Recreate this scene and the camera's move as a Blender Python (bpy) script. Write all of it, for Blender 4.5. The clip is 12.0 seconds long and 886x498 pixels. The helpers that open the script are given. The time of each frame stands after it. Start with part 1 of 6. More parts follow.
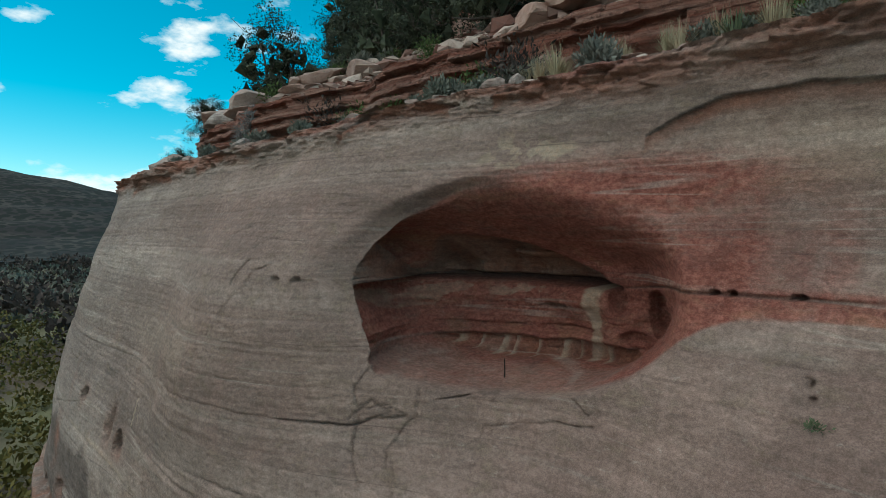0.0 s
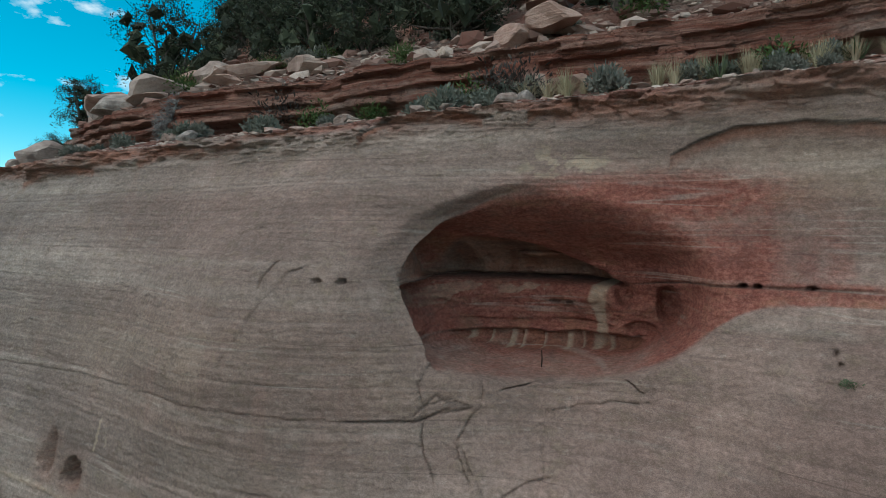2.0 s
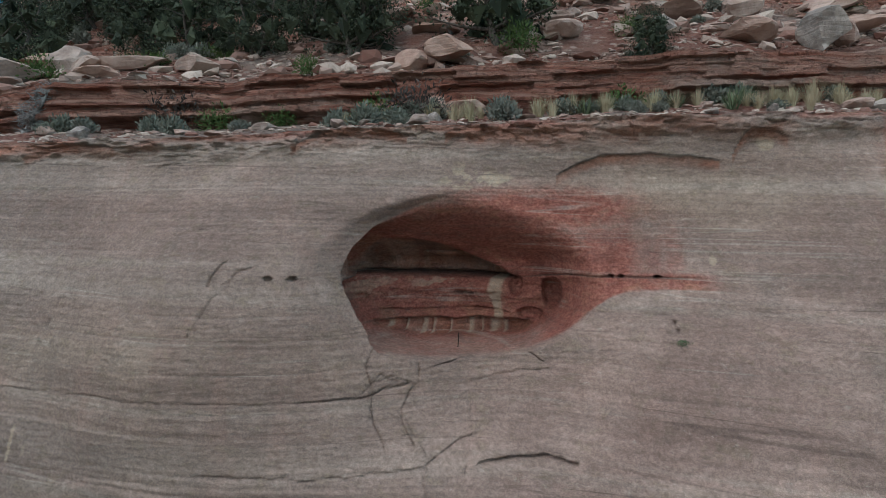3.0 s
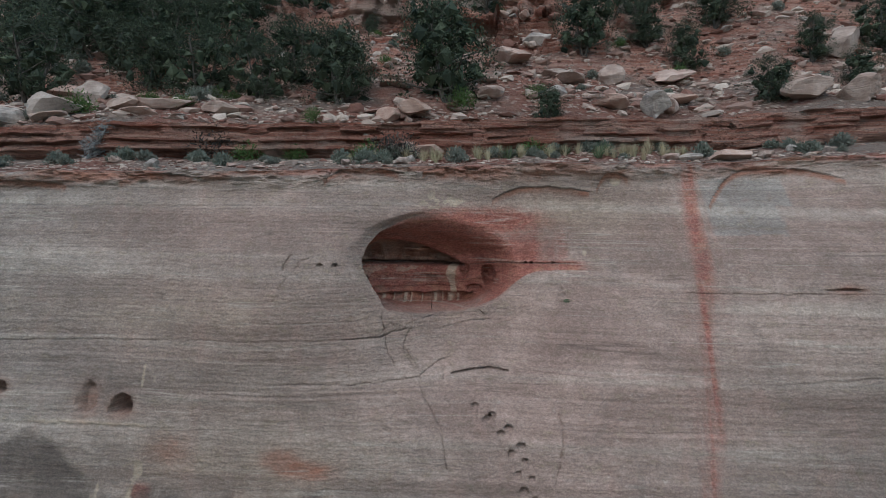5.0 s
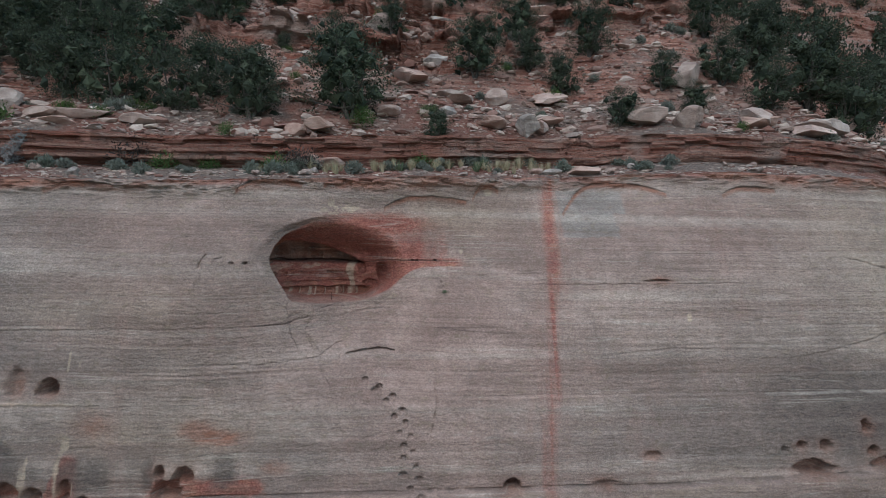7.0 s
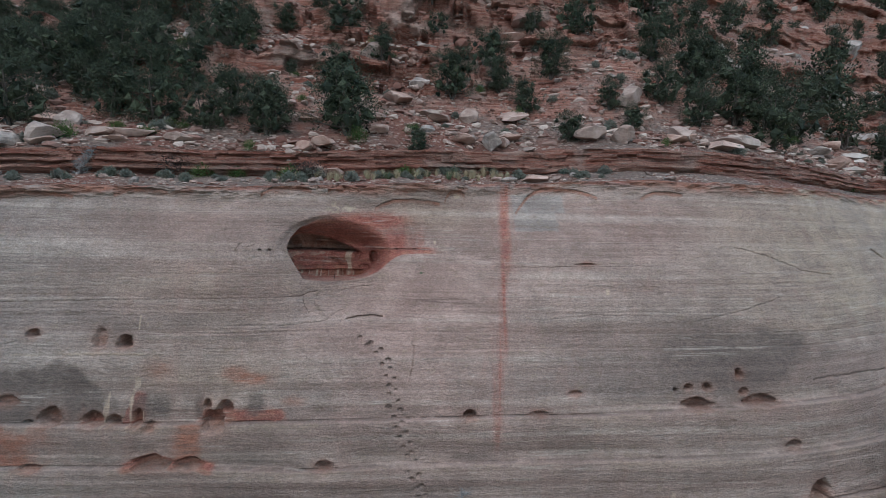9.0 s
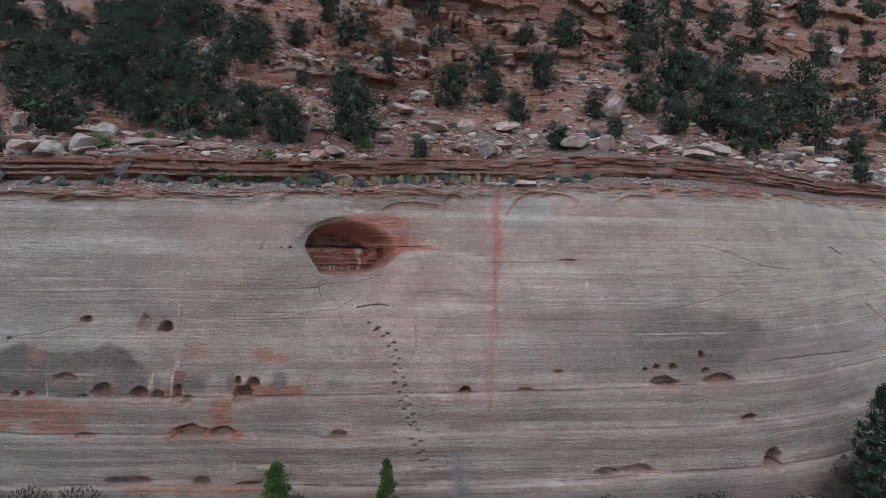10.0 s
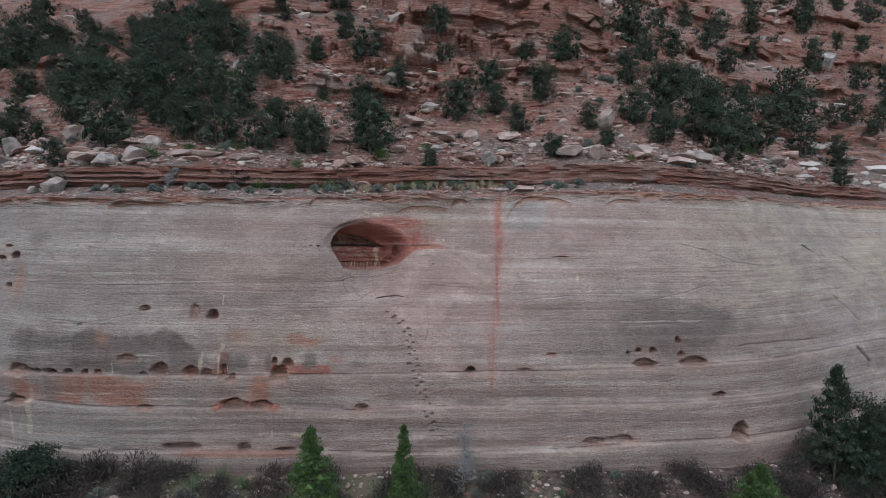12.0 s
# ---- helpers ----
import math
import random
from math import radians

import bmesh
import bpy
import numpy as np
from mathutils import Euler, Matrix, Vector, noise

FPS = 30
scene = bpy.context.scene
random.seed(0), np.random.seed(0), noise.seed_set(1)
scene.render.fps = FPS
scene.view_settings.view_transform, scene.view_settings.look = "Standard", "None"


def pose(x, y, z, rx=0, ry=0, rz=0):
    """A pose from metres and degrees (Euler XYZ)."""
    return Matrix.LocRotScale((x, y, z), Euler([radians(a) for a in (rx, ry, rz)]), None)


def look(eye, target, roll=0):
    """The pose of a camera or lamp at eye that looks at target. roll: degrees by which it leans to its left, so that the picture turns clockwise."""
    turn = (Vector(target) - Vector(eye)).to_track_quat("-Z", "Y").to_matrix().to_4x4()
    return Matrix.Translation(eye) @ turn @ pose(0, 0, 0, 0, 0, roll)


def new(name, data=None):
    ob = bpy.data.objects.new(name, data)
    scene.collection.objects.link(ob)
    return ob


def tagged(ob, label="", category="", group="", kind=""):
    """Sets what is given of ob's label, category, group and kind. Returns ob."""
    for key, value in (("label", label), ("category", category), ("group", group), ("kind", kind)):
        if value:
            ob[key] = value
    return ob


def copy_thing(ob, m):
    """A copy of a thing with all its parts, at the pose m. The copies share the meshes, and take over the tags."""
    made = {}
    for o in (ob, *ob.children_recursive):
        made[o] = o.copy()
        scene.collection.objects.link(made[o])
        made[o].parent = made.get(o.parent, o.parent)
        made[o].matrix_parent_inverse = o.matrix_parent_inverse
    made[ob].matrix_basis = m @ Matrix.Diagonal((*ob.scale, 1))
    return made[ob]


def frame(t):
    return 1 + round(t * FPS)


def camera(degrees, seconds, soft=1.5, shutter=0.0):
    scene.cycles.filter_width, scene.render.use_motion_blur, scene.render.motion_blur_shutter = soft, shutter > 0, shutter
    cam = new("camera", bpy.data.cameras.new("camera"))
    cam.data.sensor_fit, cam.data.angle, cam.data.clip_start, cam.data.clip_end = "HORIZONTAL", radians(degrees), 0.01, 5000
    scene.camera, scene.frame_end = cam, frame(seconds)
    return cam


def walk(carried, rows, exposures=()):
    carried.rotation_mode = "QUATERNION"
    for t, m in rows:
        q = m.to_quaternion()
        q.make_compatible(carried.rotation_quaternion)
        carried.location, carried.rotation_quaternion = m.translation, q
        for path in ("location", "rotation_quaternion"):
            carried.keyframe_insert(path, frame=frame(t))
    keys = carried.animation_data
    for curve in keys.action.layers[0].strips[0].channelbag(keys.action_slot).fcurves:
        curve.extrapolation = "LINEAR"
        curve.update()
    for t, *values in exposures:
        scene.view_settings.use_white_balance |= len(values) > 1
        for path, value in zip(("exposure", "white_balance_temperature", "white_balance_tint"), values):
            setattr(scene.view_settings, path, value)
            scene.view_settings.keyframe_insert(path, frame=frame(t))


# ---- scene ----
cam = camera(75.6, 12.0, soft=0.7)
METRES, EYE, TILT, LEAN, TURN = 30.0, 13.0, -1.5, 0.0, 50.0
ROWS = [
    (0.0, 0.0, 0.0, 0.0, 0.0, -0.0, 0.0),
    (0.5, -0.0106, -0.0043, 0.0004, -0.28, -0.02, 0.03),
    (1.0, -0.0355, -0.0069, 0.0001, -2.49, 0.01, -0.01),
    (1.5, -0.0739, -0.0048, 0.0001, -8.34, 0.05, -0.03),
    (2.0, -0.1112, -0.0009, 0.0007, -16.53, 0.03, -0.01),
    (2.5, -0.1458, -0.0078, 0.0021, -25.56, -0.12, 0.11),
    (3.0, -0.185, -0.0262, 0.003, -33.16, -0.34, 0.21),
    (5.0, -0.3595, -0.1652, 0.0028, -42.04, -0.48, 0.38),
    (5.5, -0.3843, -0.1954, 0.0028, -43.69, -0.55, 0.41),
    (6.0, -0.3978, -0.2215, 0.0051, -46.04, -0.72, 0.42),
    (6.5, -0.4036, -0.2455, 0.0057, -48.22, -0.75, 0.41),
    (7.0, -0.4111, -0.2693, 0.0063, -49.59, -0.78, 0.39),
    (7.5, -0.4291, -0.298, 0.006, -50.1, -0.83, 0.38),
    (9.5, -0.598, -0.4645, -0.0057, -50.17, -0.91, 0.36),
    (10.0, -0.6408, -0.4999, -0.0052, -50.2, -0.94, 0.38),
    (10.5, -0.676, -0.5284, -0.0049, -50.23, -0.99, 0.39),
    (11.0, -0.705, -0.5514, -0.0051, -50.25, -1.03, 0.41),
    (11.5, -0.7288, -0.5701, -0.0049, -49.99, -1.05, 0.43),
    (12.0, -0.7502, -0.5874, -0.0038, -49.55, -1.06, 0.46),
]
walk(cam, [(t, pose(0, 0, EYE, TILT, LEAN, TURN) @ pose(METRES * x, METRES * y, METRES * z, 90 + pitch, roll, yaw)) for t, x, y, z, yaw, pitch, roll in ROWS],
     exposures=[(0.0, -0.22, 6300, 1), (2.0, -0.14, 6150, 4), (3.0, 0.13, 6000, 6), (5.0, 0.04, 5850, 7), (12.0, 0.08, 5750, 12)])

# ---- light: open shade under a bright sky, the sun hidden behind cloud and hill ----
SUN_ELEVATION, SUN_AZIMUTH = 50.0, 200.0   # degrees; azimuth clockwise from +y


def add_node(tree, kind, **values):
    node = tree.nodes.new(kind)
    for key, value in values.items():
        if key in node.inputs:
            node.inputs[key].default_value = value
    return node


def build_world():
    world = bpy.data.worlds.new("sky")
    scene.world = world
    world.use_nodes = True
    tree = world.node_tree
    tree.nodes.clear()
    link = tree.links.new
    out = tree.nodes.new("ShaderNodeOutputWorld")
    back = tree.nodes.new("ShaderNodeBackground")
    back.inputs["Strength"].default_value = 0.12
    sky = tree.nodes.new("ShaderNodeTexSky")
    sky.sky_type = "NISHITA"
    sky.sun_disc = False
    sky.sun_elevation = radians(SUN_ELEVATION)
    sky.sun_rotation = radians(SUN_AZIMUTH)
    sky.altitude = 1600
    sky.air_density, sky.dust_density, sky.ozone_density = 1.0, 0.6, 1.0
    coord = tree.nodes.new("ShaderNodeTexCoord")
    # cumulus clouds: broad noise decides where, fine noise frays the edges
    stretch = tree.nodes.new("ShaderNodeMapping")
    stretch.inputs["Scale"].default_value = (1.0, 1.0, 2.2)
    stretch.inputs["Location"].default_value = (0.37, 0.15, 0.42)
    link(coord.outputs["Generated"], stretch.inputs["Vector"])
    cloud = tree.nodes.new("ShaderNodeTexNoise")
    cloud.inputs["Scale"].default_value = 5.5
    cloud.inputs["Detail"].default_value = 7.0
    cloud.inputs["Roughness"].default_value = 0.55
    link(stretch.outputs["Vector"], cloud.inputs["Vector"])
    ramp = tree.nodes.new("ShaderNodeValToRGB")
    ramp.color_ramp.elements[0].position, ramp.color_ramp.elements[1].position = 0.535, 0.63
    # added unseen overcast overhead keeps the light neutral; broken cloud near the horizon
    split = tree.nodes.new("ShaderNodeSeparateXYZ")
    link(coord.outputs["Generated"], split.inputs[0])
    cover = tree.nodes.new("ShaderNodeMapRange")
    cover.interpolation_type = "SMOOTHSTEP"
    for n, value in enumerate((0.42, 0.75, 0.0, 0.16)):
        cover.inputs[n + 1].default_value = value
    # the added overcast also fills the sky half that faces and lights the cliff
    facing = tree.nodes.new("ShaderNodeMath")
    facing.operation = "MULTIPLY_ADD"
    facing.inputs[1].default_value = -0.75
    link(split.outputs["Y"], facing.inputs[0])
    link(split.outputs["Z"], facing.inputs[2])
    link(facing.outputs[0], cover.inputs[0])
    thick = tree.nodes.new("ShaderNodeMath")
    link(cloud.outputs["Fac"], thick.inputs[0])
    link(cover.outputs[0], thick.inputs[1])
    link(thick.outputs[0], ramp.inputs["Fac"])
    tint = tree.nodes.new("ShaderNodeHueSaturation")
    tint.inputs["Hue"].default_value, tint.inputs["Saturation"].default_value, tint.inputs["Value"].default_value = 0.458, 1.65, 1.5
    link(sky.outputs["Color"], tint.inputs["Color"])
    mix = tree.nodes.new("ShaderNodeMix")
    mix.data_type = "RGBA"
    link(ramp.outputs["Color"], mix.inputs["Factor"])
    link(tint.outputs["Color"], mix.inputs[6])
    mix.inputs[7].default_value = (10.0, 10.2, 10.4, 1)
    link(mix.outputs[2], back.inputs["Color"])
    link(back.outputs["Background"], out.inputs["Surface"])


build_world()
sun = new("sun", bpy.data.lights.new("sun", "SUN"))
sun.data.energy, sun.data.angle, sun.data.color = 0.9, radians(40), (1.0, 0.93, 0.85)
a, e = radians(SUN_AZIMUTH), radians(SUN_ELEVATION)
sun.matrix_world = look((0, 0, 60), Vector((0, 0, 60)) - Vector((math.sin(a) * math.cos(e), math.cos(a) * math.cos(e), math.sin(e))))


# ---- noise and terrain functions ----
def hashed(i, j, seed):
    n = (i * np.uint32(374761393) + j * np.uint32(668265263) + np.uint32(seed * 97463 + 11))
    n = (n ^ (n >> np.uint32(13))) * np.uint32(1274126177)
    n = (n ^ (n >> np.uint32(16))) * np.uint32(2246822519)
    return (n ^ (n >> np.uint32(15))).astype(np.float32) * np.float32(2.0 / 4294967295.0) - np.float32(1)


def value_noise(x, y, seed=0):
    """Smooth noise between -1 and 1, for whole arrays."""
    x, y = np.broadcast_arrays(np.atleast_1d(np.asarray(x, float)), np.atleast_1d(np.asarray(y, float)))
    fx, fy = np.floor(x), np.floor(y)
    u, v = (x - fx).astype(np.float32), (y - fy).astype(np.float32)
    u, v = (s * s * (3 - 2 * s) for s in (u, v))
    i, j = fx.astype(np.int64).astype(np.uint32), fy.astype(np.int64).astype(np.uint32)
    one = np.uint32(1)
    near = hashed(i, j, seed) * (1 - u) + hashed(i + one, j, seed) * u
    over = hashed(i, j + one, seed) * (1 - u) + hashed(i + one, j + one, seed) * u
    return near * (1 - v) + over * v


def fbm(x, y, seed=0, octaves=4, gain=0.5):
    shape = np.broadcast(np.asarray(x), np.asarray(y)).shape
    total, size, scale, norm = 0.0, 1.0, 1.0, 0.0
    for n in range(octaves):
        total = total + size * value_noise(np.asarray(x) * scale, np.asarray(y) * scale, seed + n)
        norm += size
        size *= gain
        scale *= 2.03
    return (total / norm).astype(float).reshape(shape)


def smooth(x, lo, hi):
    t = np.clip((x - lo) / (hi - lo), 0, 1)
    return t * t * (3 - 2 * t)


def bend(v, width):
    return np.logaddexp(0, v / width) * width


def bump(x, z, cx, sx, cz, sz):
    return np.exp(-((x - cx) / sx) ** 2 - ((z - cz) / sz) ** 2)


def rim_height(x):
    return 14.95 + 0.55 / (1 + np.exp(-(x + 8) / 3)) + 0.4 / (1 + np.exp(-(x - 3) / 2)) + 0.1 * fbm(x * 0.5, 0.0, seed=5)


def wall_depth(x, z):
    """How far back the face of the cliff stands: it leans back, bulges and turns away at both ends."""
    x, z = np.asarray(x, float), np.asarray(z, float)
    y = 3.69 + 0.32 * (z - 8) + 0.017 * (z - 8) ** 2 + 0.0918 * x + 0.005 * x * (z - 8)
    y = y + 0.616 * bend(x - 17, 2.0) + 0.0136 * bend(x - 17, 2.0) * (z - 8) - 0.5 * bend(x - 34, 3.0) + 0.38 * bend(-x - 22, 2.0) + 0.5 * bend(-x - 27, 1.0) - 0.55 * bend(-x - 36, 3.0)
    y = y + 1.674 * bump(x, z, -2, 4.5, 13, 3.0) - 1.009 * bump(x, z, -10, 3.0, 11.5, 3.0) + 0.988 * bump(x, z, -4.8, 2.5, 10.2, 1.6)
    return y + 1.589 * bump(x, z, 4, 3.5, 15.5, 2.2) + 0.153 * bump(x, z, -14, 4, 13, 3)


def rim_depth(x):
    return wall_depth(x, rim_height(np.asarray(x, float)))


def hill_rise(s):
    return np.interp(s, [-2, 0, 3.0, 3.15, 8.5, 14.5, 18.5, 25, 40, 80, 160, 400], [-0.2, 0, 0.85, 2.1, 5.1, 10.8, 13.2, 18.5, 30, 66, 122, 200])


def ledge_wobble(x, s):
    return (0.5 * fbm(x * 0.3, 1.7, seed=11) + 0.15 * fbm(x * 1.3, 4.0, seed=12)) * smooth(s, 0.8, 2.0)


def crag_share(x, y, s):
    crag = smooth(fbm(x * 0.07 + 3.1, y * 0.05, seed=31, octaves=3), -0.15, 0.2) * smooth(s, 9, 12)
    middle = bump(x, s, 1, 13, 21, 6.0)
    lower = bump(x, s, -4, 9, 13.0, 2.6)
    return np.maximum(np.maximum(crag, smooth(middle, 0.2, 0.4)), smooth(lower, 0.35, 0.6)), middle


def hill_height(x, y, reach=None):
    """The hill above the rim: a narrow bench, a red ledge, talus with broken outcrops, then crags."""
    x, y = np.asarray(x, float), np.asarray(y, float)
    s = y - rim_depth(x)
    if reach is None:
        reach = s + ledge_wobble(x, s)
    z = rim_height(x) + hill_rise(reach)
    far = smooth(s, 3.2, 7.0)
    z = z + far * (0.7 * fbm(x * 0.16, y * 0.16, seed=21) + 0.35 * fbm(x * 0.6, y * 0.6, seed=22))
    crag, middle = crag_share(x, y, s)
    step = 2.1
    lift = 0.5 * fbm(x * 0.1, y * 0.1, seed=33)
    t = (z + lift) / step
    frac = t - np.floor(t)
    terraced = step * (np.floor(t) + 0.3 * smooth(frac, 0.40, 0.46) + 0.7 * smooth(frac, 0.80, 0.92)) - lift
    z = z + (terraced - z) * crag * 0.9
    return z + 3.0 * smooth(middle, 0.35, 0.8) * smooth(s, 17.5, 19.5)


def ground_height(x, y):
    """The foot of the cliff: a short apron of debris that falls to the valley floor."""
    x, y = np.asarray(x, float), np.asarray(y, float)
    d = wall_depth(x, 0.0) - y
    z = 0.1 - 0.30 * np.clip(d, -3, 9) - 0.04 * np.clip(d - 9, 0, 40)
    z = z + 0.02 * np.clip(-x - 40, 0, 400)
    z = z + 0.25 * fbm(x * 0.25, y * 0.25, seed=41) + 0.1 * fbm(x * 1.1, y * 1.1, seed=42)
    return z


# ---- materials ----
def material(name, rough=0.9):
    mat = bpy.data.materials.new(name)
    mat.use_nodes = True
    bsdf = mat.node_tree.nodes["Principled BSDF"]
    bsdf.inputs["Roughness"].default_value = rough
    bsdf.inputs["Specular IOR Level"].default_value = 0.25
    return mat, mat.node_tree, bsdf


class Graph:
    """Short hand for node trees."""

    def __init__(self, tree):
        self.tree = tree

    def put(self, socket, value):
        if hasattr(value, "is_output"):
            self.tree.links.new(value, socket)
        elif isinstance(value, tuple) and len(value) == 3 and socket.type == "RGBA":
            socket.default_value = (*value, 1)
        else:
            socket.default_value = value

    def place(self, scale=(1, 1, 1), turn=(0, 0, 0), kind="Object"):
        coord = self.tree.nodes.new("ShaderNodeTexCoord")
        mapping = self.tree.nodes.new("ShaderNodeMapping")
        mapping.inputs["Scale"].default_value = scale
        mapping.inputs["Rotation"].default_value = turn
        self.tree.links.new(coord.outputs[kind], mapping.inputs["Vector"])
        return mapping.outputs["Vector"]

    def world_place(self, scale=(1, 1, 1), turn=(0, 0, 0)):
        geometry = self.tree.nodes.new("ShaderNodeNewGeometry")
        mapping = self.tree.nodes.new("ShaderNodeMapping")
        mapping.inputs["Scale"].default_value = scale
        mapping.inputs["Rotation"].default_value = turn
        self.tree.links.new(geometry.outputs["Position"], mapping.inputs["Vector"])
        return mapping.outputs["Vector"]

    def noise(self, vector, scale, detail=5.0, rough=0.55, warp=0.0):
        node = self.tree.nodes.new("ShaderNodeTexNoise")
        self.put(node.inputs["Vector"], vector)
        node.inputs["Scale"].default_value, node.inputs["Detail"].default_value = scale, detail
        node.inputs["Roughness"].default_value, node.inputs["Distortion"].default_value = rough, warp
        return node.outputs["Fac"]

    def cells(self, vector, scale, feature="F1"):
        node = self.tree.nodes.new("ShaderNodeTexVoronoi")
        node.feature = feature
        self.put(node.inputs["Vector"], vector)
        node.inputs["Scale"].default_value = scale
        return node.outputs["Distance"]

    def span(self, value, lo, hi, a=0.0, b=1.0):
        node = self.tree.nodes.new("ShaderNodeMapRange")
        node.interpolation_type = "SMOOTHSTEP"
        for n, v in enumerate((value, lo, hi, a, b)):
            self.put(node.inputs[n], v)
        return node.outputs["Result"]

    def math(self, op, a, b=0.0):
        node = self.tree.nodes.new("ShaderNodeMath")
        node.operation = op
        self.put(node.inputs[0], a)
        self.put(node.inputs[1], b)
        return node.outputs[0]

    def mix(self, factor, a, b, blend="MIX"):
        node = self.tree.nodes.new("ShaderNodeMix")
        node.data_type, node.blend_type = "RGBA", blend
        self.put(node.inputs[0], factor)
        self.put(node.inputs[6], a)
        self.put(node.inputs[7], b)
        return node.outputs[2]

    def random(self):
        return self.tree.nodes.new("ShaderNodeObjectInfo").outputs["Random"]

    def island(self):
        return self.tree.nodes.new("ShaderNodeNewGeometry").outputs["Random Per Island"]

    def up(self):
        geometry = self.tree.nodes.new("ShaderNodeNewGeometry")
        split = self.tree.nodes.new("ShaderNodeSeparateXYZ")
        self.tree.links.new(geometry.outputs["Normal"], split.inputs[0])
        return split.outputs["Z"]

    def relief(self, bsdf, *layers):
        """Bumps of (height, depth in metres), the broadest first."""
        normal = None
        for height, depth in layers:
            node = self.tree.nodes.new("ShaderNodeBump")
            node.inputs["Distance"].default_value = depth
            self.put(node.inputs["Height"], height)
            if normal:
                self.tree.links.new(normal, node.inputs["Normal"])
            normal = node.outputs["Normal"]
        self.tree.links.new(normal, bsdf.inputs["Normal"])


def sandstone_wall():
    mat, tree, bsdf = material("pale_sandstone", 0.92)
    g = Graph(tree)
    beds = g.noise(g.world_place((0.03, 0.03, 0.9), (0, radians(0.5), 0)), 1.0, 4, 0.6, 0.3)
    courses = g.noise(g.world_place((0.035, 0.035, 1.8), (0, radians(0.3), 0)), 1.0, 5, 0.62, 0.25)
    thin = g.noise(g.world_place((0.08, 0.08, 7.0), (0, radians(-0.3), 0)), 1.0, 4, 0.6, 0.2)
    hair = g.noise(g.world_place((0.5, 0.5, 48.0), (0, radians(0.5), 0)), 1.0, 4, 0.65, 0.2)
    cross = g.noise(g.world_place((0.22, 0.22, 3.4), (0, radians(7.0), 0)), 1.0, 7, 0.66, 0.9)
    drip = g.noise(g.world_place((1.5, 1.5, 0.07)), 1.0, 6, 0.65, 0.3)
    cloud = g.noise(g.world_place((0.35, 0.35, 0.6)), 1.0, 8, 0.66, 0.6)
    mottle = g.noise(g.world_place((2.6, 2.6, 4.2)), 1.0, 7, 0.72, 0.5)
    grain = g.noise(g.world_place((15.0, 15.0, 19.0)), 1.0, 7, 0.75, 0.3)
    grit = g.noise(g.world_place((60.0, 60.0, 70.0)), 1.0, 4, 0.75)
    flake = g.noise(g.world_place((6.0, 6.0, 8.0)), 1.0, 7, 0.7, 0.8)
    fleck = g.noise(g.world_place((5.0, 5.0, 11.0), (0, radians(2.0), 0)), 1.0, 8, 0.78, 0.6)
    tint = tree.nodes.new("ShaderNodeAttribute")
    tint.attribute_name = "tint"
    tints = tree.nodes.new("ShaderNodeSeparateColor")
    tree.links.new(tint.outputs["Color"], tints.inputs[0])
    colour = g.mix(g.span(beds, 0.40, 0.60), (0.365, 0.262, 0.228), (0.425, 0.328, 0.288))
    colour = g.mix(g.math("MULTIPLY", tints.outputs[0], 0.85), colour, g.mix(g.span(cloud, 0.35, 0.65), (0.40, 0.262, 0.228), (0.475, 0.325, 0.285)))
    colour = g.mix(g.math("MULTIPLY", tints.outputs[2], 0.8), colour, g.mix(g.span(beds, 0.40, 0.60), (0.335, 0.292, 0.272), (0.42, 0.372, 0.345)))
    colour = g.mix(g.math("MULTIPLY", tints.outputs[1], g.span(cloud, 0.38, 0.60, 0.25, 0.95)), colour, (0.455, 0.352, 0.268))
    layered = g.mix(tint.outputs["Alpha"], courses, cross)
    colour = g.mix(g.span(layered, 0.51, 0.66, 0.0, 0.5), colour, (0.53, 0.43, 0.375))
    colour = g.mix(g.span(layered, 0.49, 0.34, 0.0, 0.5), colour, (0.27, 0.19, 0.162))
    colour = g.mix(g.span(drip, 0.52, 0.72, 0.0, 0.35), colour, (0.27, 0.215, 0.195))
    colour = g.mix(g.span(drip, 0.46, 0.32, 0.0, 0.28), colour, (0.44, 0.275, 0.235))
    colour = g.mix(g.span(mottle, 0.52, 0.68, 0.0, 0.4), colour, (0.43, 0.335, 0.24))
    colour = g.mix(g.span(fleck, 0.58, 0.66, 0.0, 0.5), colour, (0.60, 0.51, 0.45))
    stain_and_shading = tree.nodes.new("ShaderNodeAttribute")
    stain_and_shading.attribute_name = "stain_and_shading"
    split = tree.nodes.new("ShaderNodeSeparateColor")
    tree.links.new(stain_and_shading.outputs["Color"], split.inputs[0])
    ragged = g.math("MULTIPLY", g.math("SUBTRACT", g.noise(g.world_place((1.0, 1.0, 1.7)), 3.2, 9, 0.75, 0.5), 0.5), 2.0)

    def edged(socket, lo=0.25, hi=0.75):
        return g.span(g.math("ADD", socket, g.math("MULTIPLY", ragged, g.math("MULTIPLY", socket, 1.0))), lo, hi)

    red = edged(split.outputs[0], 0.05, 0.95)
    ochre = g.noise(g.world_place((0.8, 0.8, 1.8)), 1.0, 7, 0.68, 0.7)
    iron = g.mix(g.span(grain, 0.35, 0.7), (0.34, 0.100, 0.074), (0.46, 0.178, 0.138))
    iron = g.mix(g.span(ochre, 0.50, 0.66, 0.0, 0.6), iron, (0.44, 0.215, 0.135))
    iron = g.mix(g.span(ochre, 0.46, 0.34, 0.0, 0.55), iron, (0.25, 0.088, 0.078))
    colour = g.mix(g.math("MULTIPLY", red, 0.92), colour, iron)
